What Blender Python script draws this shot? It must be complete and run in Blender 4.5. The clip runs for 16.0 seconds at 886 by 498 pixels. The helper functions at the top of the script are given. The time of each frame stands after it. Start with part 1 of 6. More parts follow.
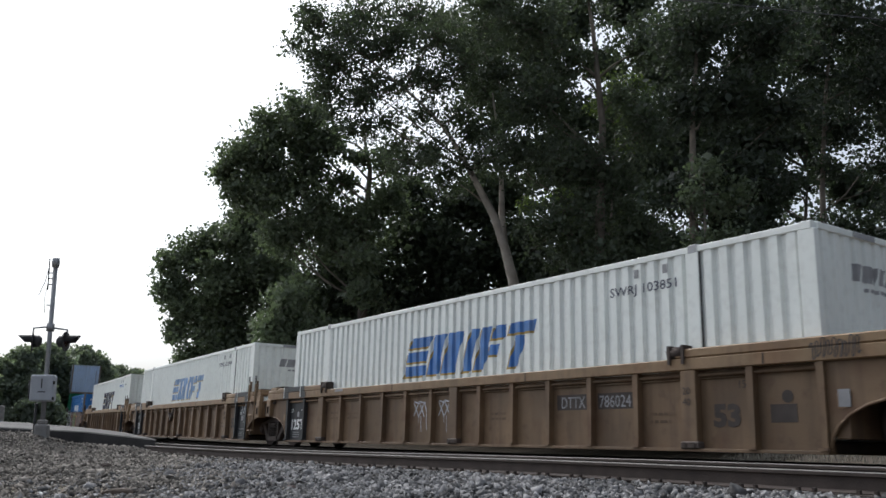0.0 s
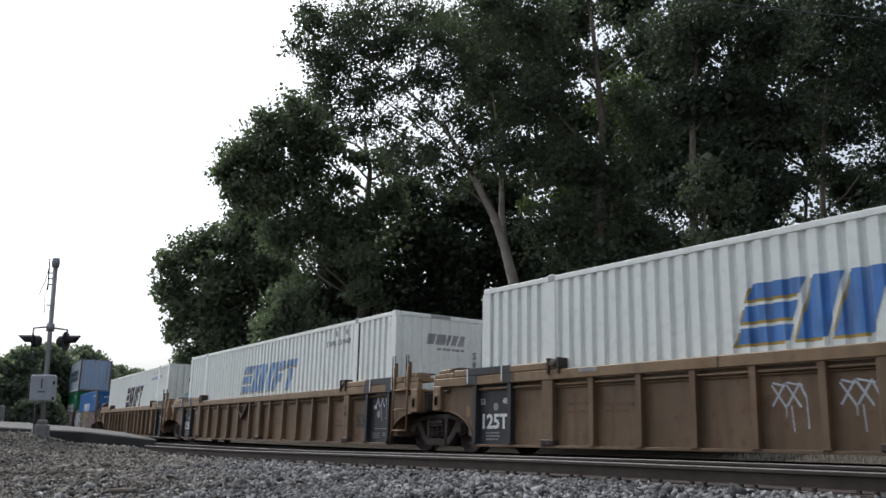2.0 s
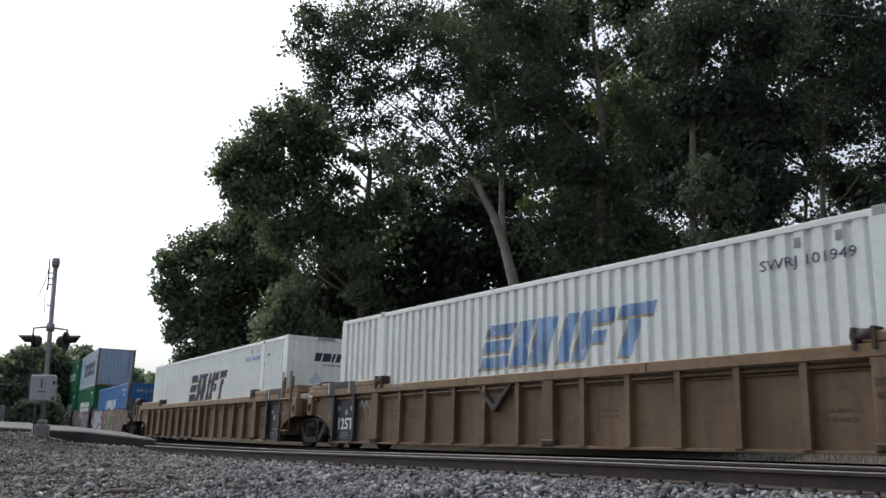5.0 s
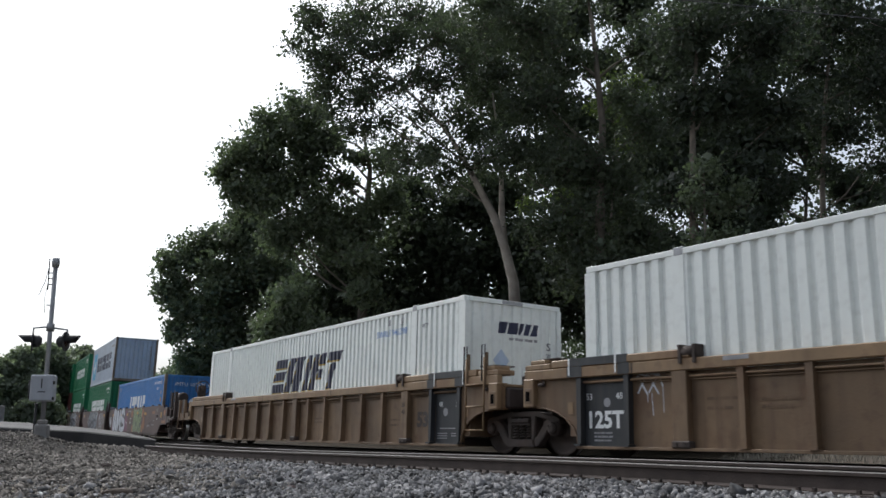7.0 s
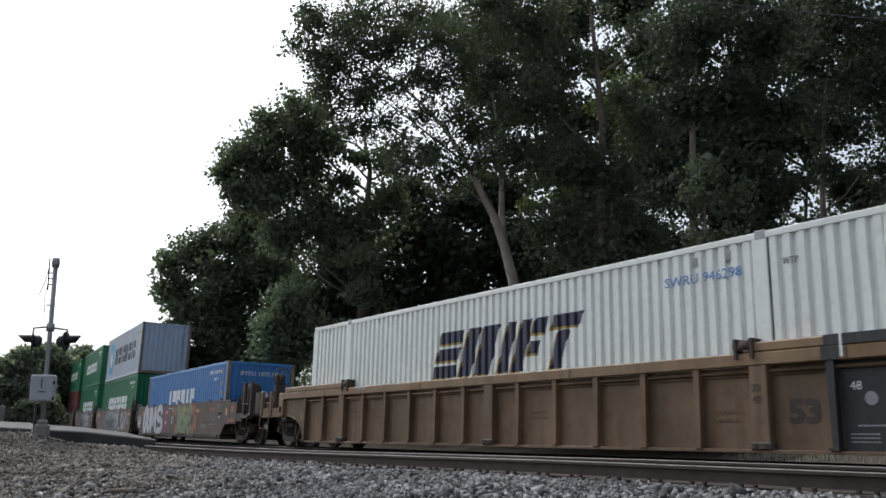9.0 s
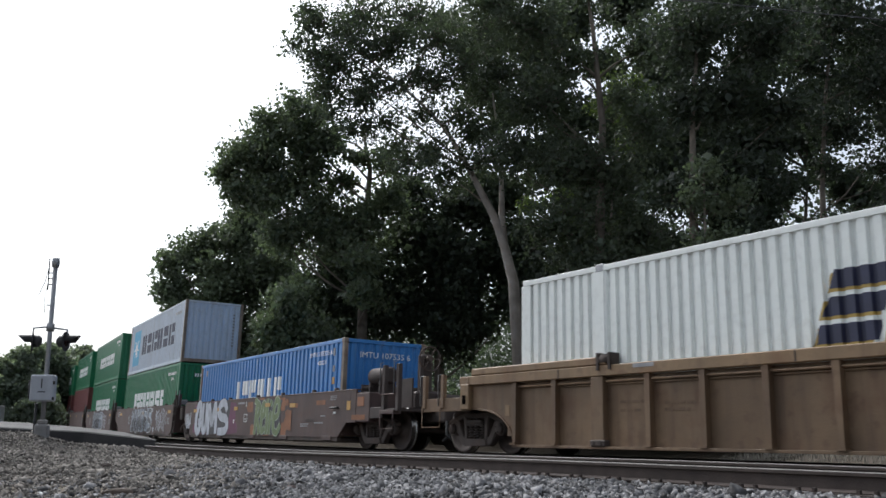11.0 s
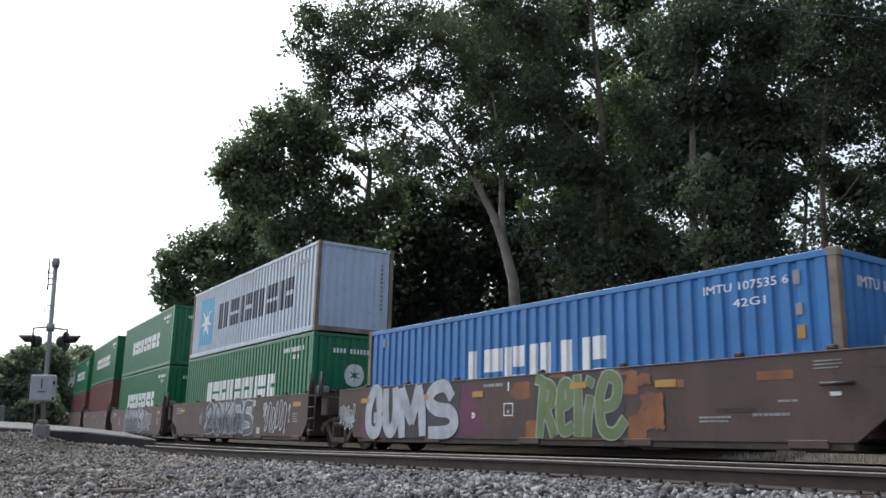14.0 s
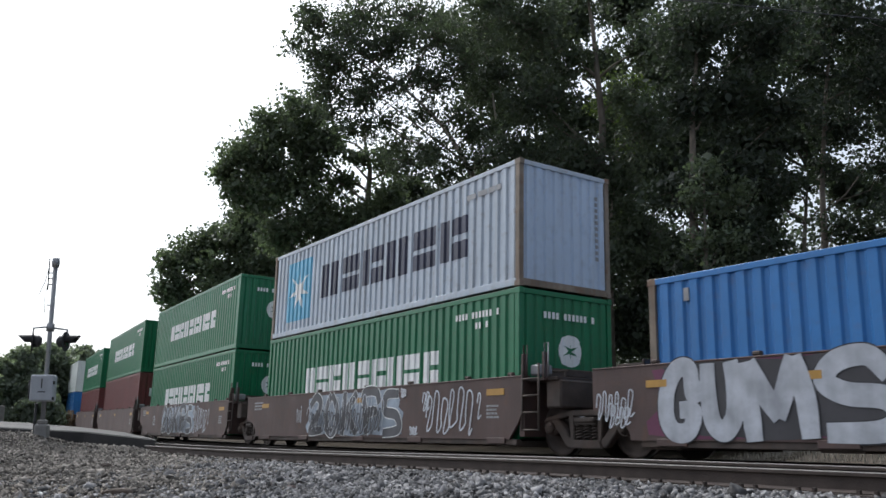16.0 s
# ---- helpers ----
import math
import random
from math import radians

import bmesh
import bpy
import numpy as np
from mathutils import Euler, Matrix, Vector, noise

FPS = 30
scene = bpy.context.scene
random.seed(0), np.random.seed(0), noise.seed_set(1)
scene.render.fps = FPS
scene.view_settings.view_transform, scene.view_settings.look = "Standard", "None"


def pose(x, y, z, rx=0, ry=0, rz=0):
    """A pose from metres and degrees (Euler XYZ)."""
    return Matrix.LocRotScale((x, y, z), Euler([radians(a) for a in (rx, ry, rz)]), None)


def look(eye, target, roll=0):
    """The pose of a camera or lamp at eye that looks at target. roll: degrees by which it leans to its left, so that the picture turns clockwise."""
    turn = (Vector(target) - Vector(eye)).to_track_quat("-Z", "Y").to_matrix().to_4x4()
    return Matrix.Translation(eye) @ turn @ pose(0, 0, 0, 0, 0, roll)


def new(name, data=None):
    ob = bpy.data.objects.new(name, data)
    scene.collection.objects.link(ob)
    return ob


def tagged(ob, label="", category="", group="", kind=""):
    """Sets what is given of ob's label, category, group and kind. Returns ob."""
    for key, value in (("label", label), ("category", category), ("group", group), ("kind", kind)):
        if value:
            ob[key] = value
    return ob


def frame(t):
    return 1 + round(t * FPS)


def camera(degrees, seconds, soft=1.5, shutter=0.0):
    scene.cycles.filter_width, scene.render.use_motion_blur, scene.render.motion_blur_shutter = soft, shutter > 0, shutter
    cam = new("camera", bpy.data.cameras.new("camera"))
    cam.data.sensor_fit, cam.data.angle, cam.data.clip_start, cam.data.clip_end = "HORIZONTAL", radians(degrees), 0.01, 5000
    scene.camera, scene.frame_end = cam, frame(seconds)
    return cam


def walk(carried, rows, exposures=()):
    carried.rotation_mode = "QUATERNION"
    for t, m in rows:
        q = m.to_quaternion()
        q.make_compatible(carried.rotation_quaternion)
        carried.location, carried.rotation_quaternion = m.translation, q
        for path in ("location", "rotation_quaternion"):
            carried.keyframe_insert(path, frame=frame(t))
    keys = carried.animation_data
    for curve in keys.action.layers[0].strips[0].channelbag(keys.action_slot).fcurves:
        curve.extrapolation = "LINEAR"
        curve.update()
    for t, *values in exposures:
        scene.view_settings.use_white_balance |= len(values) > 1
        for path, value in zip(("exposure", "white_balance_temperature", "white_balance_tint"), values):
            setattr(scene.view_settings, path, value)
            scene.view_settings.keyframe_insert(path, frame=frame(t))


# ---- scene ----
cam = camera(55.01, 16.0, soft=1.5, shutter=0.2)
EYE = Vector((0.0, 0.0, 0.4247))
CAM = look(EYE, EYE + Vector((0, math.cos(0.21866), math.sin(0.21866))), 0.597)
walk(cam, [(0.0, CAM), (16.0, CAM)], [(0.0, 0.30, 6000, 8), (9.2, 0.28, 6000, 8), (11.4, 0.52, 5950, 8), (12.5, 0.68, 5900, 8), (13.2, 0.76, 5950, 8), (14.5, 0.66, 5950, 8), (16.0, 0.50, 5950, 8)])

# ---- world and sun ----
world = bpy.data.worlds.new("sky")
scene.world = world
world.use_nodes = True
wn = world.node_tree.nodes
sky = wn.new("ShaderNodeTexSky")
sky.sky_type, sky.sun_disc = "NISHITA", False
sky.sun_elevation, sky.sun_rotation = radians(48), radians(-40)
sky.air_density, sky.dust_density, sky.ozone_density = 1.0, 6.0, 1.0
# thin bright overcast: the blue is washed out
wash = wn.new("ShaderNodeHueSaturation")
wash.inputs["Saturation"].default_value = 0.35
world.node_tree.links.new(sky.outputs["Color"], wash.inputs["Color"])
world.node_tree.links.new(wash.outputs["Color"], wn["Background"].inputs["Color"])
wn["Background"].inputs["Strength"].default_value = 0.15
SUN = bpy.data.lights.new("sun", "SUN")
SUN.energy, SUN.angle, SUN.color = 0.8, radians(14), (1.0, 0.94, 0.85)
sun_dir = Vector((math.sin(radians(-40)) * math.cos(radians(48)), math.cos(radians(-40)) * math.cos(radians(48)), math.sin(radians(48))))
new("sun", SUN).matrix_world = look(sun_dir * 50, (0, 0, 0))

# ---- materials ----
def mat(name, base, rough=0.6, metal=0.0, vary=0.25, scale=3.0, bump=0.0, bump_scale=40.0, streak=0.0, streak_colour=(0.08, 0.055, 0.04), spots=0.0, spot_colour=(0.16, 0.07, 0.035), island=0.0, rnd=0.0, gloss=0.5, rust=0.0, rust_colour=(0.095, 0.045, 0.024)):
    m = bpy.data.materials.new(name)
    m.use_nodes = True
    n, l = m.node_tree.nodes, m.node_tree.links
    b = n["Principled BSDF"]
    b.inputs["Roughness"].default_value, b.inputs["Metallic"].default_value = rough, metal
    b.inputs["Specular IOR Level"].default_value = gloss
    tc = n.new("ShaderNodeTexCoord")

    def noise_tex(s, detail=5.0, stretch=None):
        t = n.new("ShaderNodeTexNoise")
        t.inputs["Scale"].default_value, t.inputs["Detail"].default_value = s, detail
        if stretch:
            mp = n.new("ShaderNodeMapping")
            mp.inputs["Scale"].default_value = stretch
            l.new(tc.outputs["Object"], mp.inputs["Vector"])
            l.new(mp.outputs["Vector"], t.inputs["Vector"])
        else:
            l.new(tc.outputs["Object"], t.inputs["Vector"])
        return t

    def mix(a, colour, fac, mode="MIX"):
        x = n.new("ShaderNodeMix")
        x.data_type, x.blend_type = "RGBA", mode
        for sock, v in ((x.inputs[0], fac), (x.inputs[6], a), (x.inputs[7], colour)):
            if isinstance(v, bpy.types.NodeSocket):
                l.new(v, sock)
            else:
                sock.default_value = (*v, 1) if isinstance(v, tuple) else v
        return x.outputs[2]

    def ramp(sock, lo, hi, top=1.0):
        r = n.new("ShaderNodeMapRange")
        r.inputs[1].default_value, r.inputs[2].default_value, r.inputs[4].default_value = lo, hi, top
        l.new(sock, r.inputs[0])
        return r.outputs[0]
    dark = tuple(c * (1 - vary) for c in base)
    light = tuple(min(1, c * (1 + vary * 0.7)) for c in base)
    col = mix(dark, light, ramp(noise_tex(scale, 8).outputs["Fac"], 0.3, 0.7))
    col = mix(col, tuple(c * 0.75 for c in base), ramp(noise_tex(scale * 9, 4).outputs["Fac"], 0.5, 0.8, 0.5))
    if island or rnd:
        g = n.new("ShaderNodeNewGeometry") if island else n.new("ShaderNodeObjectInfo")
        hv = n.new("ShaderNodeHueSaturation")
        l.new(col, hv.inputs["Color"])
        r = n.new("ShaderNodeMapRange")
        k = island or rnd
        r.inputs[3].default_value, r.inputs[4].default_value = 1 - k, 1 + k
        l.new(g.outputs["Random Per Island" if island else "Random"], r.inputs[0])
        l.new(r.outputs[0], hv.inputs["Value"])
        col = hv.outputs[0]
    if streak:
        col = mix(col, streak_colour, ramp(noise_tex(1.0, 6, (7.0, 7.0, 0.55)).outputs["Fac"], 0.48, 0.78, streak))
    if spots:
        col = mix(col, spot_colour, ramp(noise_tex(5.0, 10).outputs["Fac"], 0.58, 0.68, spots))
    if rust:
        col = mix(col, rust_colour, ramp(noise_tex(1.6, 12).outputs["Fac"], 0.50, 0.70, rust))
        col = mix(col, tuple(c * 0.45 for c in base), ramp(noise_tex(1.0, 7, (2.2, 2.2, 0.35)).outputs["Fac"], 0.52, 0.72, rust))
    l.new(col, b.inputs["Base Color"])
    rr = n.new("ShaderNodeMapRange")
    rr.inputs[3].default_value, rr.inputs[4].default_value = max(0.05, rough - 0.12), min(1, rough + 0.12)
    l.new(noise_tex(scale * 4).outputs["Fac"], rr.inputs[0])
    l.new(rr.outputs[0], b.inputs["Roughness"])
    if bump:
        bp = n.new("ShaderNodeBump")
        bp.inputs["Strength"].default_value, bp.inputs["Distance"].default_value = bump, 0.02
        l.new(noise_tex(bump_scale).outputs["Fac"], bp.inputs["Height"])
        l.new(bp.outputs[0], b.inputs["Normal"])
    return m


def leaf_mat(name, base):
    m = mat(name, base, 0.55, 0, 0.35, 0.5, island=0.45)
    n, l = m.node_tree.nodes, m.node_tree.links
    b = n["Principled BSDF"]
    tr = n.new("ShaderNodeBsdfTranslucent")
    tr.inputs["Color"].default_value = (base[0] * 1.25, base[1] * 1.35, base[2] * 0.9, 1)
    ms = n.new("ShaderNodeMixShader")
    ms.inputs[0].default_value = 0.42
    l.new(b.outputs[0], ms.inputs[1])
    l.new(tr.outputs[0], ms.inputs[2])
    l.new(ms.outputs[0], n["Material Output"].inputs["Surface"])
    return m


M = {
    "white": mat("white container paint", (0.80, 0.83, 0.80), 0.5, 0, 0.05, 0.8, streak=0.09, streak_colour=(0.45, 0.40, 0.30), spots=0.06),
    "yellow": mat("weathered ochre wagon paint", (0.185, 0.119, 0.066), 0.65, 0, 0.38, 0.8, 0.15, 30, streak=0.65, streak_colour=(0.085, 0.05, 0.032), spots=0.4, spot_colour=(0.08, 0.042, 0.026), rust=0.6),
    # cleaner than the side plates, and lightened for skylight falling on the chords
    "ochre": mat("cleaner ochre wagon paint with skylight", (0.245, 0.160, 0.084), 0.6, 0, 0.22, 1.4, 0.12, 30, streak=0.45, streak_colour=(0.12, 0.07, 0.04), spots=0.35, spot_colour=(0.11, 0.058, 0.032), rust=0.45, rust_colour=(0.17, 0.075, 0.03)),
    # woodland floor, its dark tone also holds the shade seen beneath the wagons
    "litter": mat("leaf litter with painted shade", (0.045, 0.036, 0.027), 0.95, 0, 0.4, 1.5, 1.0, 20, gloss=0.05),
    # brighter and bluer than grey: blue skylight on the end wall, put into its colour
    "paleblue": mat("pale blue paint with skylight tint", (0.46, 0.55, 0.68), 0.5, 0, 0.08, 0.8, streak=0.2, streak_colour=(0.30, 0.29, 0.28), spots=0.1),
    "black": mat("black wagon paint", (0.026, 0.029, 0.033), 0.6, 0, 0.3, 2.0, streak=0.3, streak_colour=(0.09, 0.075, 0.06)),
    "brown": mat("weathered red-brown wagon paint", (0.088, 0.056, 0.050), 0.7, 0, 0.3, 1.2, 0.15, 30, streak=0.35, streak_colour=(0.06, 0.04, 0.035), spots=0.3, spot_colour=(0.13, 0.06, 0.03), rust=0.35, rust_colour=(0.10, 0.05, 0.033)),
    "green": mat("green container paint", (0.006, 0.150, 0.060), 0.45, 0, 0.12, 0.8, streak=0.15, streak_colour=(0.05, 0.10, 0.06), spots=0.08),
    "blue": mat("blue container paint", (0.030, 0.175, 0.47), 0.45, 0, 0.12, 0.8, streak=0.22, streak_colour=(0.12, 0.20, 0.30), spots=0.12),
    "grey": mat("pale grey-blue container paint", (0.44, 0.50, 0.58), 0.5, 0, 0.1, 0.8, streak=0.4, streak_colour=(0.24, 0.21, 0.18), spots=0.22),
    "maroon": mat("maroon container paint", (0.15, 0.036, 0.036), 0.5, 0, 0.15, 0.8, streak=0.2),
    "rustpost": mat("rust-streaked corner post paint", (0.22, 0.18, 0.14), 0.7, 0, 0.3, 3, streak=0.7, streak_colour=(0.16, 0.08, 0.04), spots=0.5),
    "iron": mat("grimy cast steel", (0.082, 0.064, 0.055), 0.8, 0.1, 0.35, 4, 0.3, 25, rust=0.4),
    "grime": mat("greasy brown-black steel", (0.055, 0.04, 0.035), 0.7, 0.1, 0.35, 3, 0.2, 25),
    "wheel": mat("dark rolled steel wheel", (0.085, 0.064, 0.054), 0.75, 0.1, 0.35, 4, 0.1, 30),
    "tread": mat("polished wheel tread", (0.45, 0.44, 0.43), 0.3, 1.0, 0.1, 8),
    "rail": mat("rust-brown rail steel", (0.060, 0.045, 0.038), 0.85, 0.05, 0.3, 5, 0.25, 40),
    "railhead": mat("polished rail head", (0.100, 0.090, 0.084), 0.62, 0.15, 0.25, 6),
    "tie": mat("weathered creosoted timber", (0.105, 0.08, 0.062), 0.9, 0, 0.35, 6, 0.6, 60, rnd=0.3),
    "ballast": mat("grey crushed stone", (0.172, 0.168, 0.168), 0.95, 0, 0.4, 0.8, 0.5, 30, island=0.85, gloss=0.15, spots=0.3, spot_colour=(0.10, 0.078, 0.058)),
    "dustystone": mat("brown dusty stone", (0.182, 0.166, 0.148), 0.95, 0, 0.4, 0.8, 0.5, 30, island=0.8, gloss=0.1, spots=0.4, spot_colour=(0.085, 0.066, 0.05)),
    "ballastbed": mat("grey gravel bed", (0.060, 0.055, 0.051), 0.95, 0, 0.5, 14, 1.0, 60, gloss=0.1),
    "earth": mat("gravelly earth with dry grass", (0.145, 0.122, 0.098), 0.95, 0, 0.35, 0.8, 1.0, 25, gloss=0.1, spots=0.4, spot_colour=(0.12, 0.12, 0.07)),
    "asphalt": mat("worn grey asphalt", (0.034, 0.033, 0.033), 0.95, 0, 0.3, 1.5, 0.6, 60, gloss=0.1),
    "roadtop": mat("sun-bleached asphalt surface", (0.13, 0.125, 0.12), 0.9, 0, 0.3, 0.6, 0.3, 80, gloss=0.2),
    "galv": mat("galvanised steel", (0.30, 0.305, 0.315), 0.5, 0.5, 0.15, 5, 0.05, 30),
    "box": mat("silver painted cabinet", (0.40, 0.42, 0.46), 0.5, 0.1, 0.1, 3, streak=0.15),
    "darkmetal": mat("black painted metal", (0.03, 0.03, 0.032), 0.6, 0, 0.3, 5),
    # near-black and without gloss: the shade inside a slot as a colour
    "darkslot": mat("painted slot shade", (0.008, 0.007, 0.007), 0.95, 0, 0.2, 5, gloss=0.0),
    "lens": mat("dark red signal lens", (0.03, 0.005, 0.005), 0.2, 0, 0.1, 5),
    "concrete": mat("weathered concrete", (0.26, 0.25, 0.24), 0.9, 0, 0.2, 4, 0.4, 40),
    "bark": mat("grey-brown bark", (0.16, 0.135, 0.11), 0.95, 0, 0.4, 3, 0.9, 14, streak=0.4, streak_colour=(0.07, 0.06, 0.05)),
    "palebark": mat("pale grey bark", (0.33, 0.29, 0.25), 0.95, 0, 0.3, 2, 0.8, 14, streak=0.4, streak_colour=(0.16, 0.13, 0.11)),
    "inkblue": mat("faded blue lettering paint", (0.06, 0.19, 0.50), 0.55, 0, 0.3, 2.5, streak=0.35, streak_colour=(0.5, 0.55, 0.6)),
    "inkpale": mat("peeling pale blue lettering paint", (0.20, 0.34, 0.58), 0.55, 0, 0.35, 2.0, streak=0.85, streak_colour=(0.62, 0.64, 0.64), spots=0.5, spot_colour=(0.7, 0.71, 0.7)),
    "goldpale": mat("peeling gold outline paint", (0.5, 0.42, 0.27), 0.55, 0, 0.25, 2.5, spots=0.6, spot_colour=(0.7, 0.71, 0.7)),
    "inkgold": mat("gold outline paint", (0.42, 0.29, 0.07), 0.55, 0, 0.25, 2.5),
    "inkdark": mat("dark navy lettering paint", (0.022, 0.025, 0.06), 0.5, 0, 0.25, 3),
    "inkwhite": mat("white lettering paint", (0.80, 0.81, 0.80), 0.55, 0, 0.08, 3),
    "inkgrey": mat("faded grey lettering paint", (0.30, 0.30, 0.31), 0.6, 0, 0.3, 3),
    "inkblack": mat("black lettering paint", (0.03, 0.03, 0.035), 0.6, 0, 0.3, 4),
    "faint": mat("almost worn off lettering", (0.135, 0.085, 0.048), 0.7, 0, 0.3, 4),
    "faded": mat("faded brown lettering", (0.055, 0.042, 0.036), 0.7, 0, 0.3, 4),
    "sprayw": mat("silver white spray paint", (0.56, 0.58, 0.63), 0.5, 0, 0.25, 2.5),
    "sprayg": mat("olive green spray paint", (0.155, 0.205, 0.085), 0.55, 0, 0.25, 2.5),
    "charcoal": mat("charcoal spray paint", (0.045, 0.043, 0.05), 0.6, 0, 0.3, 2),
    "sprayo": mat("orange spray paint", (0.25, 0.095, 0.035), 0.6, 0, 0.35, 2.0),
    "sprayp": mat("purple spray paint", (0.13, 0.03, 0.075), 0.6, 0, 0.3, 1.5),
    "sky blue": mat("light blue logo paint", (0.13, 0.42, 0.62), 0.5, 0, 0.1, 2),
    "reflector": mat("yellow reflective strip", (0.45, 0.25, 0.05), 0.5, 0, 0.15, 5),
    "whitecar": mat("white car paint", (0.78, 0.79, 0.8), 0.25, 0, 0.03, 2),
    "glass": mat("dark car glass", (0.015, 0.018, 0.022), 0.08, 0, 0.1, 2),
    "rubber": mat("black rubber", (0.02, 0.02, 0.02), 0.85, 0, 0.2, 6),
    "leaf0": leaf_mat("dark green leaves", (0.064, 0.081, 0.057)),
    "leaf1": leaf_mat("mid green leaves", (0.070, 0.088, 0.058)),
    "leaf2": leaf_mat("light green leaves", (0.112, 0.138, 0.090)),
    # distant leaves: aerial haze is put into this paler, greyer colour
    "leaf4": leaf_mat("haze-paled grey-green leaves", (0.180, 0.210, 0.158)),
    "silver": mat("streaky silver spray paint", (0.43, 0.45, 0.50), 0.5, 0, 0.4, 2.2, streak=0.3, streak_colour=(0.62, 0.64, 0.68)),
    "sprayb": mat("pale blue spray paint", (0.29, 0.34, 0.41), 0.55, 0, 0.3, 2.0),
    "sprayd": mat("dark grey spray paint", (0.085, 0.085, 0.095), 0.55, 0, 0.35, 2.5),
    "sprayl": mat("pale green spray outline", (0.36, 0.43, 0.33), 0.55, 0, 0.2, 2.5),
    "leaf5": leaf_mat("very dark green leaves", (0.040, 0.053, 0.036)),
    # light shining through the leaves is put into this yellow-green
    "leaf3": leaf_mat("through-lit yellow-green leaves", (0.11, 0.15, 0.045)),
    "grass": mat("dry pale grass", (0.26, 0.24, 0.20), 0.9, 0, 0.3, 1.0, island=0.4),
}


# ---- builders ----
def part(name, bm, material, parent, label=""):
    me = bpy.data.meshes.new(name)
    bm.to_mesh(me)
    bm.free()
    me.materials.append(M[material])
    ob = new(name, me)
    ob.parent = parent
    if label:
        ob["label"] = label
    if name == "small_print":
        ob["kind"] = "stuff"
    return ob


def each(name, rows, material, parent, bev=0.008):
    """One part for each box."""
    for r in rows:
        part(name, boxes(r, bev=bev), material, parent)


def thing(name, label, category, group="", kind="", m=None):
    ob = new(name)
    if m is not None:
        ob.matrix_basis = m
    return tagged(ob, label, category, group, kind)


def box(bm, x0, x1, y0, y1, z0, z1, bev=0.0):
    vs = [bm.verts.new((x, y, z)) for x in (x0, x1) for y in (y0, y1) for z in (z0, z1)]
    fs = [bm.faces.new([vs[i] for i in q]) for q in ((0, 1, 3, 2), (4, 6, 7, 5), (0, 4, 5, 1), (2, 3, 7, 6), (0, 2, 6, 4), (1, 5, 7, 3))]
    if bev:
        es = list({e for f in fs for e in f.edges})
        bmesh.ops.bevel(bm, geom=es, offset=bev, segments=1, affect="EDGES")
    return bm


def boxes(*rows, bev=0.008):
    bm = bmesh.new()
    for r in rows:
        box(bm, *r, bev=bev)
    return bm


def tube(bm, pts, radii, sides=8):
    """A tube through points, with caps."""
    rings = []
    pts = [Vector(p) for p in pts]
    if not isinstance(radii, (list, tuple)):
        radii = [radii] * len(pts)
    for i, p in enumerate(pts):
        d = (pts[min(i + 1, len(pts) - 1)] - pts[max(i - 1, 0)]).normalized()
        a = d.orthogonal().normalized() if not rings else (last - d * last.dot(d)).normalized()
        last = a
        b = d.cross(a)
        rings.append([bm.verts.new(p + (a * math.cos(2 * math.pi * k / sides) + b * math.sin(2 * math.pi * k / sides)) * radii[i]) for k in range(sides)])
    for r0, r1 in zip(rings, rings[1:]):
        for k in range(sides):
            bm.faces.new((r0[k], r0[(k + 1) % sides], r1[(k + 1) % sides], r1[k])).smooth = True
    bm.faces.new(rings[0][::-1])
    bm.faces.new(rings[-1])
    return bm


def tubes(*rows, sides=8):
    bm = bmesh.new()
    for pts, r in rows:
        tube(bm, pts, r, sides)
    return bm


def prism(bm, poly, y0, y1):
    """A plate: outline in x and z, from y0 to y1."""
    a = [bm.verts.new((x, y0, z)) for x, z in poly]
    b = [bm.verts.new((x, y1, z)) for x, z in poly]
    bm.faces.new(a)
    bm.faces.new(b[::-1])
    for i in range(len(poly)):
        j = (i + 1) % len(poly)
        bm.faces.new((a[j], a[i], b[i], b[j]))
    return bm


def text_bm(body, height, fat=0.0, depth=0.003, squeeze=1.0, shear=0.0):
    """Lettering in the x, z plane that faces -y, its lower left corner at the origin. Returns the bmesh and its width."""
    cu = bpy.data.curves.new("lettering", "FONT")
    cu.body, cu.size, cu.offset, cu.extrude, cu.resolution_u, cu.shear = body, height / 0.72, fat, depth / 2, 2, shear
    ob = new("lettering", cu)
    dg = bpy.context.evaluated_depsgraph_get()
    me = bpy.data.meshes.new_from_object(ob.evaluated_get(dg))
    bm = bmesh.new()
    bm.from_mesh(me)
    bpy.data.objects.remove(ob)
    bpy.data.curves.remove(cu)
    bpy.data.meshes.remove(me)
    x0 = min((v.co.x for v in bm.verts), default=0)
    for v in bm.verts:
        v.co = Vector(((v.co.x - x0) * squeeze, -v.co.z, v.co.y))
    return bm, max((v.co.x for v in bm.verts), default=0)


def write(body, x, y, z, height, material, parent, width=None, end=False, label="", fat=0.0, shear=0.0, turn=0.0):
    """Lettering on a side that faces -y (or on an end that faces +x), its lower left corner at x, y, z."""
    bm, w0 = text_bm(body, height, fat, shear=shear)
    k = width / w0 if width and w0 else 1.0
    for v in bm.verts:
        v.co.x *= k
    if turn:
        bmesh.ops.rotate(bm, verts=bm.verts, cent=(0, 0, 0), matrix=Matrix.Rotation(radians(turn), 3, "Y"))
    if end:
        bmesh.ops.rotate(bm, verts=bm.verts, cent=(0, 0, 0), matrix=Matrix.Rotation(radians(90), 3, "Z"))
    bmesh.ops.translate(bm, verts=bm.verts, vec=(x, y, z))
    return part("lettering", bm, material, parent, label)


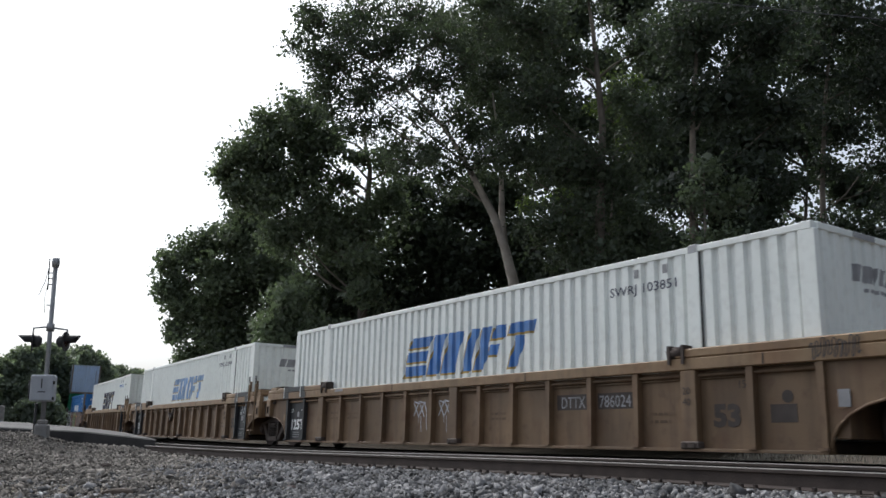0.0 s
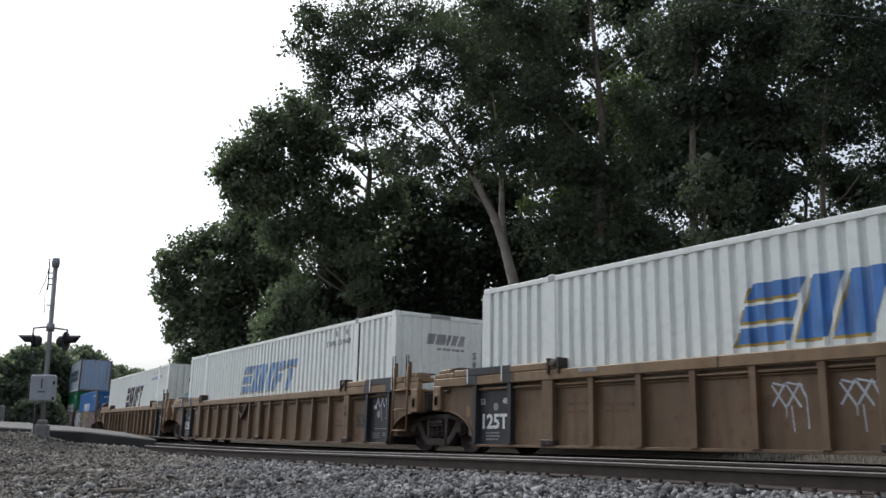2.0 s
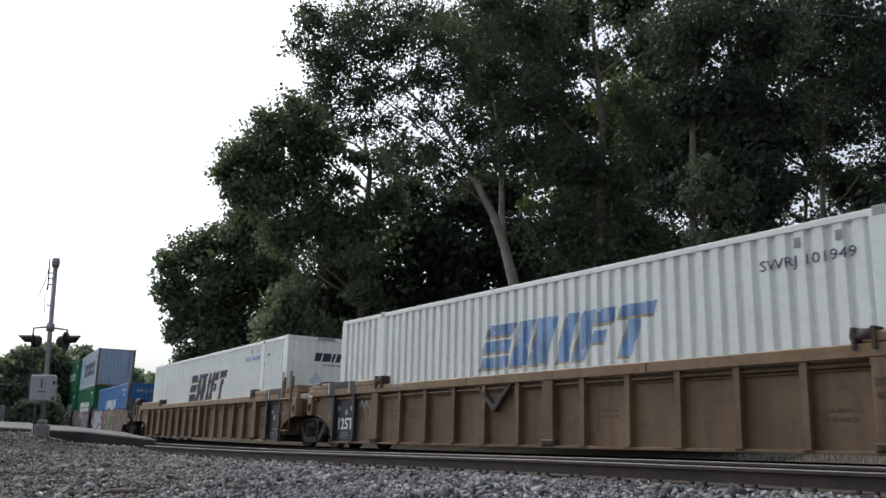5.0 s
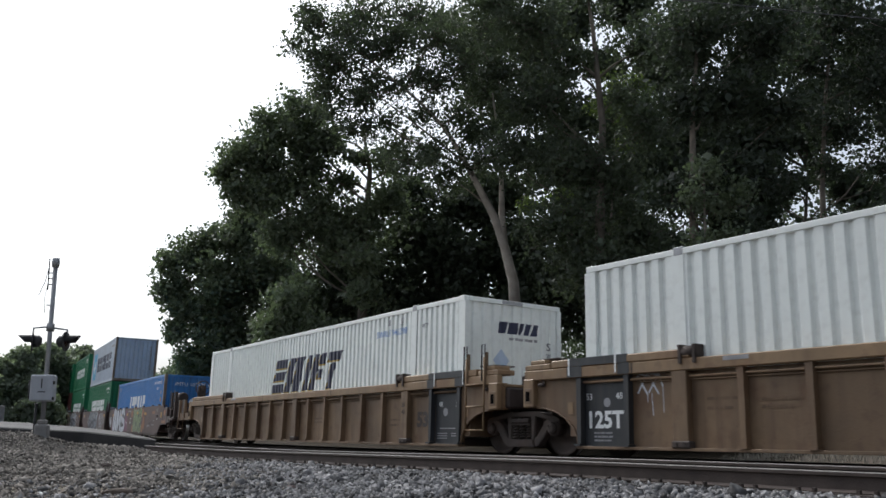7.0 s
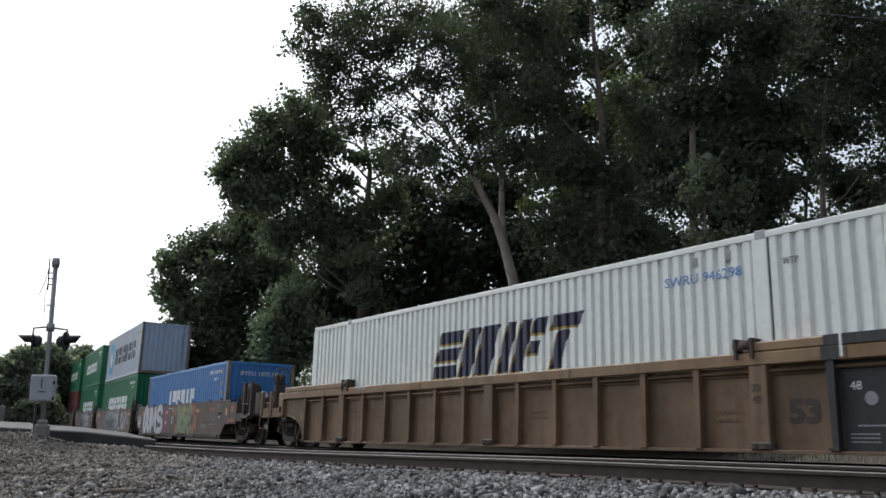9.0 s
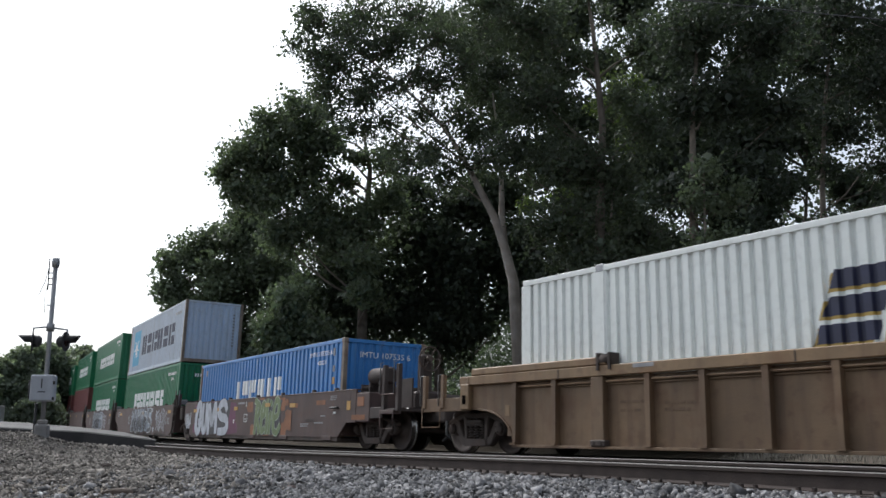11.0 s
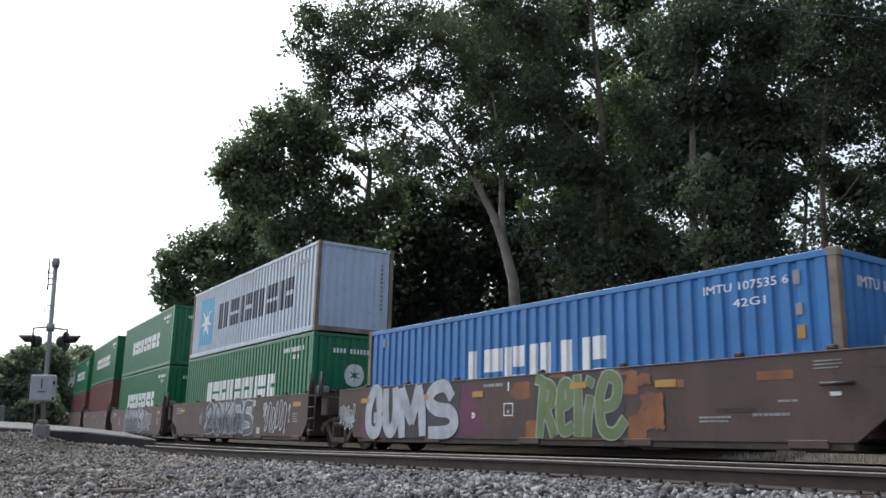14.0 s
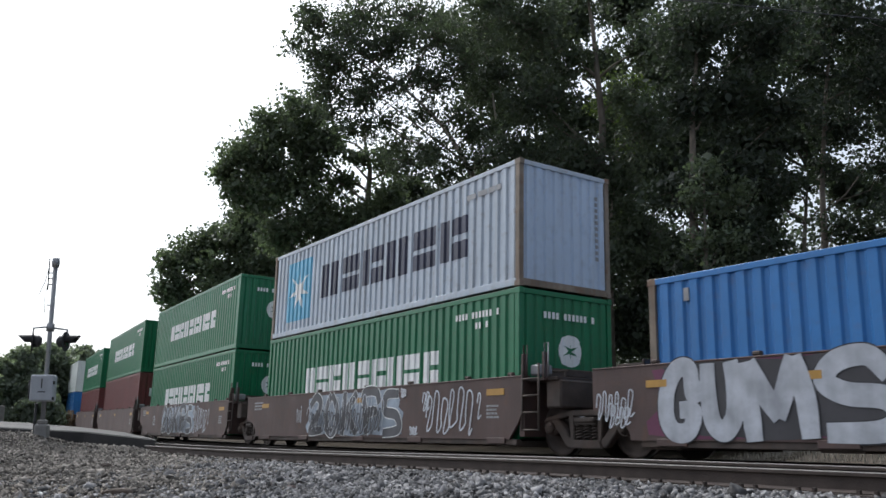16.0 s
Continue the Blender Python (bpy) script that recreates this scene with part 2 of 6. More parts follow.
# ---- the line of the tracks ----
NODES = [-150, -125, -100, -80, -60, -40, -20, 0, 25]
CURVATURE = [-0.00102, -0.00092, -0.00077, -0.00048, 0.00012, 0.0013, 0.0035, 0.00305, -0.00077]
GRID = np.arange(-1500.0, 1500.1, 0.5)
ZERO = int(np.argmin(np.abs(GRID)))
bend = np.interp(GRID, NODES, CURVATURE, left=0.0, right=0.0)
HEAD = np.concatenate([[0], np.cumsum((bend[1:] + bend[:-1]) * 0.25)])
HEAD += -0.96971 - HEAD[ZERO]
LINE_X = np.concatenate([[0], np.cumsum((np.cos(HEAD[1:]) + np.cos(HEAD[:-1])) * 0.25)])
LINE_Y = np.concatenate([[0], np.cumsum((np.sin(HEAD[1:]) + np.sin(HEAD[:-1])) * 0.25)])
LINE_X += 1.3319 - LINE_X[ZERO]
LINE_Y += 18.3464 - LINE_Y[ZERO]
far = np.clip(-GRID, 0, 110)
LINE_Z = 0.000155 * far * far + np.where(-GRID > 110, np.clip(-GRID - 110, 0, 60) * 0.012, 0)


def line(s, side=0.0, z=0.0):
    """The point of the train's track at the length s, side metres to the camera's side of it, and its heading."""
    x, y, h = np.interp(s, GRID, LINE_X), np.interp(s, GRID, LINE_Y), np.interp(s, GRID, HEAD)
    return Vector((x + side * math.sin(h), y - side * math.cos(h), np.interp(s, GRID, LINE_Z) + z)), h


def on_track(s, half):
    """The pose of a vehicle whose trucks stand half before and behind s."""
    a, b = line(s - half)[0], line(s + half)[0]
    c, d = (a + b) / 2, (b - a).normalized()
    return pose(c.x, c.y, np.interp(s, GRID, LINE_Z), -0.78, -math.degrees(math.asin(d.z)), math.degrees(math.atan2(d.y, d.x)))


def travelled(t):
    return 4.45766 * t + 0.00108 * t * t


# ---- ground, road and tracks ----
NEAR = 4.27          # the near track lies this far to the camera's side
NEAR_Z = 0.15
TRACK_Z = 0.12       # rail level of the train's track


def near_lift(s):
    """The near track climbs a little past the camera."""
    return 0.05 * min(1.0, max(0.0, (s + 2) / 9))


def shoulder(s, side):
    """The ground's height above the rail level of the train's track."""
    pts_l = [-900, -40, -22, -13, -9.0, -5.0, -3.4, -2.2, -1.5, 1.5, 2.2, 2.8, 5.7, 6.6, 7.6, 9.5, 12, 40, 900]
    pts_z = [2.0, 1.6, 1.3, 1.15, 0.75, 0.05, -0.25, -0.14, -0.09, -0.09, -0.10, -0.06, -0.052, -0.07, -0.115, -0.14, -0.16, -0.1, 0.0]
    if side < -2.8 and s < 4:
        ditch = float(np.interp(side, [-22, -13, -9, -5, -2.8], [0.6, -0.3, -0.6, -0.6, -0.22]))
        k = min(1.0, (4 - s) / 7)
        return float(np.interp(side, pts_l, pts_z)) * (1 - k) + ditch * k
    # the approach to the crossing is banked up on the camera's side
    bank = float(np.interp(s, [-60, -28, -18, -9, -2], [0.3, 0.12, 0.12, 0.23, 0.0])) * float(np.interp(side, [6.0, 7.6, 40, 80], [0, 1, 1, 0]))
    return float(np.interp(side, pts_l, pts_z)) + bank + near_lift(s) * float(np.interp(side, [2.0, 3.0, 6.5, 9.0], [0, 1, 1, 0]))


def mound(x, y):
    """Gravel heaped round the foot of the signal, against the road's edge."""
    k = min(1.0, max(0.0, (-9.3 - x) / 1.3)) * min(1.0, max(0.0, (x + 22) / 4))
    return 0.30 * k * k * (3 - 2 * k) * math.exp(-((y - 21.7) / 2.6) ** 2) + 0.17 * math.exp(-((x + 8.7) / 1.5) ** 2 - ((y - 22.2) / 2.0) ** 2)


def ground_at(s, side):
    p, h = line(s, side)
    k = 1.0 if abs(side) < 40 else 0.6
    z = p.z * k + shoulder(s, side) + mound(p.x, p.y)
    n = noise.noise(Vector((p.x * 0.35, p.y * 0.35, 0))) * 0.05 + noise.noise(Vector((p.x * 1.3, p.y * 1.3, 3))) * 0.012
    return Vector((p.x, p.y, z + (n if side > 6.4 or side < -3 else n * 0.3)))


def ground_near(x, y):
    """The ground's height at a place."""
    k = int(np.argmin((LINE_X - x) ** 2 + (LINE_Y - y) ** 2))
    h = HEAD[k]
    return ground_at(float(GRID[k]), float((x - LINE_X[k]) * math.sin(h) - (y - LINE_Y[k]) * math.cos(h))).z


def build_ground():
    ss = sorted(set([-1400, -900, -600, -400, -300, -240, -200, -170] + list(range(-150, -44, 5)) + [x * 0.5 for x in range(-90, 41)] + [25, 30, 40, 60, 90, 140, 250, 500, 900]))
    ls = [-900, -500, -250, -120, -60, -40, -30, -22, -18, -15, -13, -11, -9, -7, -5, -4.2, -3.4, -2.8, -2.2, -1.5, 0, 1.5, 2.2, 2.8, 3.6, 4.27, 5.0, 5.7, 6.2, 6.6, 7.0, 7.4, 7.8, 8.2, 8.7, 9.2, 9.7, 10.3, 11, 12, 13.5, 16, 20, 28, 40, 80, 200, 500, 900]
    bm = bmesh.new()
    rows = [[bm.verts.new(ground_at(s, l)) for l in ls] for s in ss]
    s_of = {id(r): s for r, s in zip(rows, ss)}
    for r0, r1 in zip(rows, rows[1:]):
        for i in range(len(ls) - 1):
            f = bm.faces.new((r0[i], r0[i + 1], r1[i + 1], r1[i]))
            f.smooth = True
            mid = (ls[i] + ls[i + 1]) / 2
            # 2: floor of the wood and, for s < 3, painted shade behind the train
            f.material_index = 1 if -3.6 < mid < 9 else 2 if -60 < mid < 0 and s_of[id(r0)] < 3 or -60 < mid < -13 else 0
    me = bpy.data.meshes.new("ground")
    bmesh.ops.recalc_face_normals(bm, faces=bm.faces)
    bm.to_mesh(me)
    bm.free()
    me.materials.append(M["earth"])
    me.materials.append(M["ballastbed"])
    me.materials.append(M["litter"])
    tagged(new("ground", me), "gravel and dry grass ground along the railway", "ground", kind="structure")


def sweep_rail(s0, s1, side, z):
    """A flat-bottomed rail: foot, web and head, swept along the line."""
    half = [(0.070, -0.172), (0.070, -0.160), (0.012, -0.140), (0.010, -0.045), (0.036, -0.034), (0.036, -0.008), (0.028, 0.0)]
    prof = [(-a, b) for a, b in half] + [(a, b) for a, b in half[::-1]]
    bm = bmesh.new()
    rings = []
    s = s0
    while s <= s1:
        lift = near_lift(s) if side > 2 else 0.0
        rings.append([bm.verts.new(line(s, side + a, z + b + lift)[0]) for a, b in prof])
        s += 1.0 if s > -60 else 4.0
    for r0, r1 in zip(rings, rings[1:]):
        for k in range(len(prof)):
            f = bm.faces.new((r0[k], r0[(k + 1) % len(prof)], r1[(k + 1) % len(prof)], r1[k]))
            f.material_index = 1 if k in (6, 7) else 0
    bmesh.ops.recalc_face_normals(bm, faces=bm.faces)
    return bm


def build_track(name, label, side, z, s0, s1, tie0, tie1):
    tr = thing(name, label, "railway track", kind="structure")
    for k in (-0.753, 0.753):
        ob = part("rail", sweep_rail(s0, s1, side + k, z), "rail", tr, "rust-brown steel rail with a polished head")
        ob.data.materials.append(M["railhead"])
    return tr, (tie0, tie1, side, z)


def build_ties(tr, tie0, tie1, side, z):
    bm = boxes((-0.115, 0.115, -1.30, 1.30, -0.36, -0.185), bev=0.015)
    tie = bpy.data.meshes.new("tie")
    bm.to_mesh(tie)
    bm.free()
    tie.materials.append(M["tie"])
    bm = bmesh.new()
    for k in (-0.753, 0.753):
        box(bm, -0.10, 0.10, k - 0.18, k + 0.18, -0.185, -0.170)
        for sx in (-0.07, 0.07):
            for sy in (-0.10, 0.10):
                box(bm, sx - 0.012, sx + 0.012, k + sy - 0.02, k + sy + 0.02, -0.170, -0.135)
    plate = bpy.data.meshes.new("tie_plate")
    bm.to_mesh(plate)
    bm.free()
    plate.materials.append(M["rail"])
    rnd = random.Random(5)
    s = tie0
    while s < tie1:
        p, h = line(s, side, z + (near_lift(s) if side > 2 else 0.0))
        turn = math.degrees(h) + rnd.uniform(-1.2, 1.2)
        for nm, me in (("tie", tie), ("tie_plate", plate)):
            ob = new(nm, me)
            ob.parent = tr
            ob.matrix_basis = pose(p.x, p.y, p.z + (rnd.uniform(-0.012, 0.0) if nm == "tie" else 0), 0, 0, turn)
        s += 0.52


def mesh_of(name, verts, faces, material, smooth=False):
    """A mesh from arrays: verts n x 3, faces m x k."""
    me = bpy.data.meshes.new(name)
    nv, (nf, k) = len(verts), faces.shape
    me.vertices.add(nv)
    me.vertices.foreach_set("co", np.ascontiguousarray(verts, dtype=np.float32).ravel())
    me.loops.add(nf * k)
    me.loops.foreach_set("vertex_index", np.ascontiguousarray(faces, dtype=np.int32).ravel())
    me.polygons.add(nf)
    me.polygons.foreach_set("loop_start", np.arange(0, nf * k, k, dtype=np.int32))
    me.polygons.foreach_set("loop_total", np.full(nf, k, dtype=np.int32))
    me.update(calc_edges=True)
    me.validate()
    me.materials.append(M[material])
    return me


def build_ballast():
    """Crushed stone: many small uneven stones lying on the bed."""
    rng = np.random.default_rng(11)
    unit = np.array([[x, y, z] for x in (-1, 1) for y in (-1, 1) for z in (-1, 1)], float)
    quads = np.array([(0, 1, 3, 2), (4, 6, 7, 5), (0, 4, 5, 1), (2, 3, 7, 6), (0, 2, 6, 4), (1, 5, 7, 3)])
    spots = []
    for s0, s1, l0, l1, n, size in ((-9, 13, 5.08, 8.8, 70000, 0.0117), (-22, -9, 5.1, 9.6, 20000, 0.018), (-34, -22, 5.2, 12, 4000, 0.026), (-14, 9, 8.8, 12.2, 24000, 0.012), (-26, -9, 9.6, 20, 12000, 0.019),
                                    (-9, 13, 3.3, 5.1, 6000, 0.016), (-8, 14, -3.6, 2.6, 2500, 0.025)):
        ss, ll = rng.uniform(s0, s1, n), rng.uniform(l0, l1, n)
        xs, ys, hs = np.interp(ss, GRID, LINE_X), np.interp(ss, GRID, LINE_Y), np.interp(ss, GRID, HEAD)
        zs = np.interp(ss, GRID, LINE_Z)
        px, py = xs + ll * np.sin(hs), ys - ll * np.cos(hs)
        keep = (np.abs(np.abs(ll - NEAR) - 0.753) > 0.1) & (py > 5.8) & (np.abs(px) < 0.56 * py + 0.4)
        for a, b, c, l, s in zip(px[keep], py[keep], zs[keep], ll[keep], ss[keep]):
            n0 = noise.noise(Vector((a * 0.35, b * 0.35, 0))) * 0.05 + noise.noise(Vector((a * 1.3, b * 1.3, 3))) * 0.012
            k = 1.0 if l > 6.4 or l < -3 else 0.3
            spots.append((a, b, c + shoulder(s, l) + mound(a, b) + n0 * k, size))
    spots = np.array(spots)
    n = len(spots)
    size = spots[:, 3] * rng.lognormal(0, 0.38, n)
    v = unit[None] * (1 + rng.uniform(-0.45, 0.3, (n, 8, 1))) + rng.uniform(-0.3, 0.3, (n, 8, 3))
    v *= (size[:, None] * rng.uniform(0.6, 1.25, (n, 3)))[:, None, :]
    q = rng.normal(size=(n, 4))
    q /= np.linalg.norm(q, axis=1, keepdims=True)
    w, x, y, z = q.T
    rot = np.stack([1 - 2 * (y * y + z * z), 2 * (x * y - z * w), 2 * (x * z + y * w), 2 * (x * y + z * w), 1 - 2 * (x * x + z * z), 2 * (y * z - x * w),
                    2 * (x * z - y * w), 2 * (y * z + x * w), 1 - 2 * (x * x + y * y)], 1).reshape(n, 3, 3)
    v = np.einsum("nij,nkj->nki", rot, v) + spots[:, None, :3] + np.stack([0 * size, 0 * size, size * rng.uniform(0.0, 0.8, n)], 1)[:, None]
    # towards the path beside the line the stone is mixed with brown earth
    patch = np.array([noise.noise(Vector((a * 0.5, b * 0.5, 7))) + 0.5 * noise.noise(Vector((a * 1.7, b * 1.7, 2))) for a, b in spots[:, :2]])
    mixed = (-spots[:, 0] - 0.13 * spots[:, 1] - 1.5) * 0.5 + patch + rng.normal(0, 0.35, n) > 0.2
    for sel, material, label in ((~mixed, "ballast", "loose grey crushed stone ballast beside the rails"), (mixed, "dustystone", "brown dusty gravel mixed with earth beside the line")):
        vv = v[sel]
        f = (np.arange(len(vv))[:, None, None] * 8 + quads[None]).reshape(-1, 4)
        tagged(new("ballast", mesh_of("ballast", vv.reshape(-1, 3), f, material)), label, "gravel", kind="stuff")


def build_road():
    """The level crossing: an asphalt ramp across both tracks, thick at its near edge."""
    rd = thing("road", "worn grey asphalt road over a level crossing", "road", kind="structure")
    bm = bmesh.new()
    # crest of the near edge, the foot of that edge, the far edge
    sec = [((-18.43, 24, 0.75), 0.51, (-29.07, 41, 1.24)), ((-12.42, 24.5, 0.6), 0.32, (-20.71, 43, 0.97)), ((-9.82, 24.0, 0.5), 0.12, (-19.54, 46, 0.83)), ((-7.46, 22.8, 0.31), 0.02, (-18.03, 49, 0.6))]
    rows = []
    for (x, y, z), foot, (fx, fy, fz) in sec:
        rows.append([bm.verts.new((x + 0.1, y - 0.25, foot - 0.25)), bm.verts.new((x, y, z - 0.03)), bm.verts.new((x, y + 0.12, z)), bm.verts.new((fx, fy, fz)), bm.verts.new((fx, fy, fz - 1.2))])
    for r0, r1 in zip(rows, rows[1:]):
        for k in range(4):
            f = bm.faces.new((r0[k], r0[k + 1], r1[k + 1], r1[k]))
            f.material_index = 1 if k == 2 else 0
    for r in (rows[0], rows[-1]):
        bm.faces.new(r)
    bmesh.ops.recalc_face_normals(bm, faces=bm.faces)
    ob = part("road_slab", bm, "asphalt", rd, "dark broken asphalt edge with a pale worn surface")
    ob.data.materials.append(M["roadtop"])
    for l0, l1 in ((-0.66, 0.66), (-2.4, -0.85), (0.85, NEAR - 0.85), (NEAR - 0.66, NEAR + 0.66), (NEAR + 0.85, 5.2)):
        bm = bmesh.new()
        vs = []
        for s in (-24, -28, -32, -35.5):
            vs.append([bm.verts.new(line(s, l, z + NEAR_Z * min(1, max(0, l / 3)))[0]) for l, z in ((l0, -0.3), (l0, 0.0), (l1, 0.0), (l1, -0.3))])
        for r0, r1 in zip(vs, vs[1:]):
            for k in range(3):
                bm.faces.new((r0[k], r0[k + 1], r1[k + 1], r1[k]))
        bm.faces.new(vs[0])
        bm.faces.new(vs[-1][::-1])
        bmesh.ops.recalc_face_normals(bm, faces=bm.faces)
        part("crossing_panel", bm, "asphalt", rd)


# ---- containers ----
def corrugated(length, z0, z1, pitch, depth, fold):
    """Break points along a ribbed wall: position and how far the wall stands out (0 is proud)."""
    n = max(2, round(length / pitch))
    p = length / n
    pts = []
    for i in range(n):
        x = -length / 2 + i * p
        a, b = p * fold, p * (0.5 - fold / 1.0) if fold < 0.25 else p * 0.25
        pts += [(x, -depth), (x + p * 0.26, -depth), (x + p * 0.38, 0.0), (x + p * 0.88, 0.0)]
    pts.append((length / 2, -depth))
    return pts


def ribbed(pts, z0, z1, y, flip=1, end=False):
    bm = bmesh.new()
    cols = []
    for x, d in pts:
        yy = flip * (y + d)
        c = (x, -yy) if not end else None
        if end:
            cols.append([bm.verts.new((yy, x, z)) for z in (z0, z1)])
        else:
            cols.append([bm.verts.new((x, -yy, z)) for z in (z0, z1)])
    for a, b in zip(cols, cols[1:]):
        bm.faces.new((a[0], b[0], b[1], a[1]))
    return bm


def painted(polys, pts, y, material, parent, label="", end=False, lift=0.004, name="marking"):
    """Paint that follows a ribbed wall: outlines in x and z, cut at each fold."""
    bm = bmesh.new()
    px, pd = [p[0] for p in pts], [p[1] for p in pts]
    for poly in polys:
        lo, hi = min(p[0] for p in poly), max(p[0] for p in poly)
        cuts = sorted(set([x for x in px if lo < x < hi] + [p[0] for p in poly]))
        for a, b in zip(cuts, cuts[1:]):
            if b - a < 1e-5:
                continue
            mid, hits = (a + b) / 2, []
            for (x0, z0), (x1, z1) in zip(poly, poly[1:] + poly[:1]):
                if min(x0, x1) <= a + 1e-7 and max(x0, x1) >= b - 1e-7 and abs(x1 - x0) > 1e-7:
                    zz = [z0 + (z1 - z0) * (x - x0) / (x1 - x0) for x in (a, mid, b)]
                    hits.append((zz[1], zz[0], zz[2]))
            hits.sort()
            for lower, upper in zip(hits[::2], hits[1::2]):
                q = []
                for x, z in ((a, lower[1]), (b, lower[2]), (b, upper[2]), (a, upper[1])):
                    d = y + float(np.interp(x, px, pd)) + lift
                    q.append(bm.verts.new((d, x, z) if end else (x, -d, z)))
                bm.faces.new(q)
    return part(name, bm, material, parent, label)


def slanted(x, z, w, h, lean=0.0, cut=None):
    """A slanted block; cut: a notch (from, to, z from, z to) in shares of its size, open to the right."""
    f = lambda u, v: (x + u * w + v * h * lean, z + v * h)
    if cut is None:
        return [f(0, 0), f(1, 0), f(1, 1), f(0, 1)]
    u0, v0, v1 = cut
    return [f(0, 0), f(1, 0), f(1, v0), f(u0, v0), f(u0, v1), f(1, v1), f(1, 1), f(0, 1)]


def ring_poly(cx, cz, r, n=20):
    return [(cx + r * math.cos(2 * math.pi * k / n + 0.01), cz + r * math.sin(2 * math.pi * k / n + 0.01)) for k in range(n)]


def star_poly(cx, cz, r0, r1, n=7):
    return [(cx + (r0 if k % 2 == 0 else r1) * math.sin(math.pi * k / n + 0.02), cz + (r0 if k % 2 == 0 else r1) * math.cos(math.pi * k / n + 0.02)) for k in range(2 * n)]


def container(label, colour, L, w, h, pitch, inner_posts=None, post="", group="", end_colour=""):
    """A ribbed steel box with its floor at z = 0, its length along x. Returns it and the ribs of a side and an end."""
    c = thing("shipping_container", label, "shipping container", group)
    post = post or colour
    hw, hl, rail, pw = w / 2, L / 2, 0.11, 0.14 if inner_posts is None else 0.26
    side = corrugated(L - 2 * pw, 0, 0, pitch, 0.05 if inner_posts else 0.036, 0.2)
    endp = corrugated(w - 2 * 0.12, 0, 0, 0.25, 0.04, 0.2)
    for k in (1, -1):
        part("side_wall", ribbed(side, 0.15, h - rail + 0.01, hw - 0.012, k), colour, c)
        part("top_rail", boxes((-hl + 0.1, hl - 0.1, *sorted((-k * hw, -k * (hw - 0.06))), h - rail, h - 0.012)), colour, c)
        part("bottom_rail", boxes((-hl + 0.1, hl - 0.1, *sorted((-k * hw, -k * (hw - 0.06))), 0.02, 0.16)), colour, c)
        part("end_wall", ribbed(endp, 0.15, h - rail + 0.01, hl - 0.02, k, True), end_colour or colour, c)
        part("end_header", boxes((*sorted((k * hl, k * (hl - 0.06))), -hw + 0.1, hw - 0.1, h - rail, h - 0.012)), colour, c)
        part("end_sill", boxes((*sorted((k * hl, k * (hl - 0.06))), -hw + 0.1, hw - 0.1, 0.02, 0.16)), post, c)
        for j in (1, -1):
            x, y = k * (hl - pw / 2), j * (hw - 0.06)
            part("corner_post", boxes((x - pw / 2 + 0.003, x + pw / 2 - 0.003, y - 0.058, y + 0.058, 0.11, h - 0.11)), post, c)
            for z0 in (0, h - 0.118):
                part("corner_casting", boxes((x - 0.089, x + 0.089, y - 0.062, y + 0.062, z0, z0 + 0.118), bev=0.01), post if inner_posts is None else colour, c)
            if inner_posts:
                x = k * inner_posts
                part("lifting_post", boxes((x - 0.14, x + 0.10, *sorted((j * hw, j * (hw - 0.06))), 0.1, h - 0.1)), colour, c)
                part("lifting_casting", boxes((x - 0.09, x + 0.09, *sorted((j * (hw + 0.004), j * (hw - 0.12))), h - 0.12, h + 0.012)), "galv", c, "grey steel lifting casting")
                part("post_seam", boxes((x + 0.10 if k > 0 else x + 0.102, x + 0.112, *sorted((j * (hw - 0.02), j * (hw - 0.05))), 0.16, h - 0.11), bev=0), "inkblack", c)
    part("roof", boxes((-hl + 0.1, hl - 0.1, -hw + 0.05, hw - 0.05, h - 0.05, h - 0.025), bev=0), colour, c)
    part("floor_panel", boxes((-hl + 0.1, hl - 0.1, -hw + 0.05, hw - 0.05, 0.1, 0.16), bev=0), "iron", c)
    return c, side, endp


def slant_logo(c, side, y, x, z, h, w, fill, edge):
    """Five slanted blocks with a darker or golden edge."""
    widths, gap, lean = (0.215, 0.30, 0.075, 0.20, 0.19), 0.035, 0.36
    k = w / (sum(widths) + 4 * gap)
    px = x
    blocks, rims = [], []

    def bit(u0, u1, v0, v1):
        blocks.append(slanted(px + u0 * bw + lean * h * v0, z + h * v0, (u1 - u0) * bw, h * (v1 - v0), lean))
    for i, a in enumerate(widths):
        bw = a * k
        if i == 0:
            bit(0, 1, 0, 0.26), bit(0, 1, 0.37, 0.63), bit(0, 1, 0.74, 1)
        elif i == 1:
            bit(0, 0.36, 0, 1), bit(0.46, 0.9, 0, 1)
        elif i == 3:
            bit(0, 0.42, 0, 1), bit(0.5, 1.0, 0.7, 1), bit(0.5, 0.9, 0.32, 0.56)
        elif i == 4:
            bit(0.3, 0.68, 0, 0.7), bit(0, 1.05, 0.76, 1)
        else:
            bit(0, 1, 0, 1)
        px += (a + gap) * k
    d = 0.045
    for b in blocks:
        rims.append([(p[0] - d * 1.2, p[1] - d) for p in b])
    for b in rims:
        painted([b], side, y, edge, c, lift=0.003, name="block_outline")
    for b in blocks:
        painted([b], side, y, fill, c, lift=0.006, name="slanted_block")


def number(c, text, x, z, height, y, ink, width):
    write(text, x, -y - 0.004, z, height, ink, c, width)


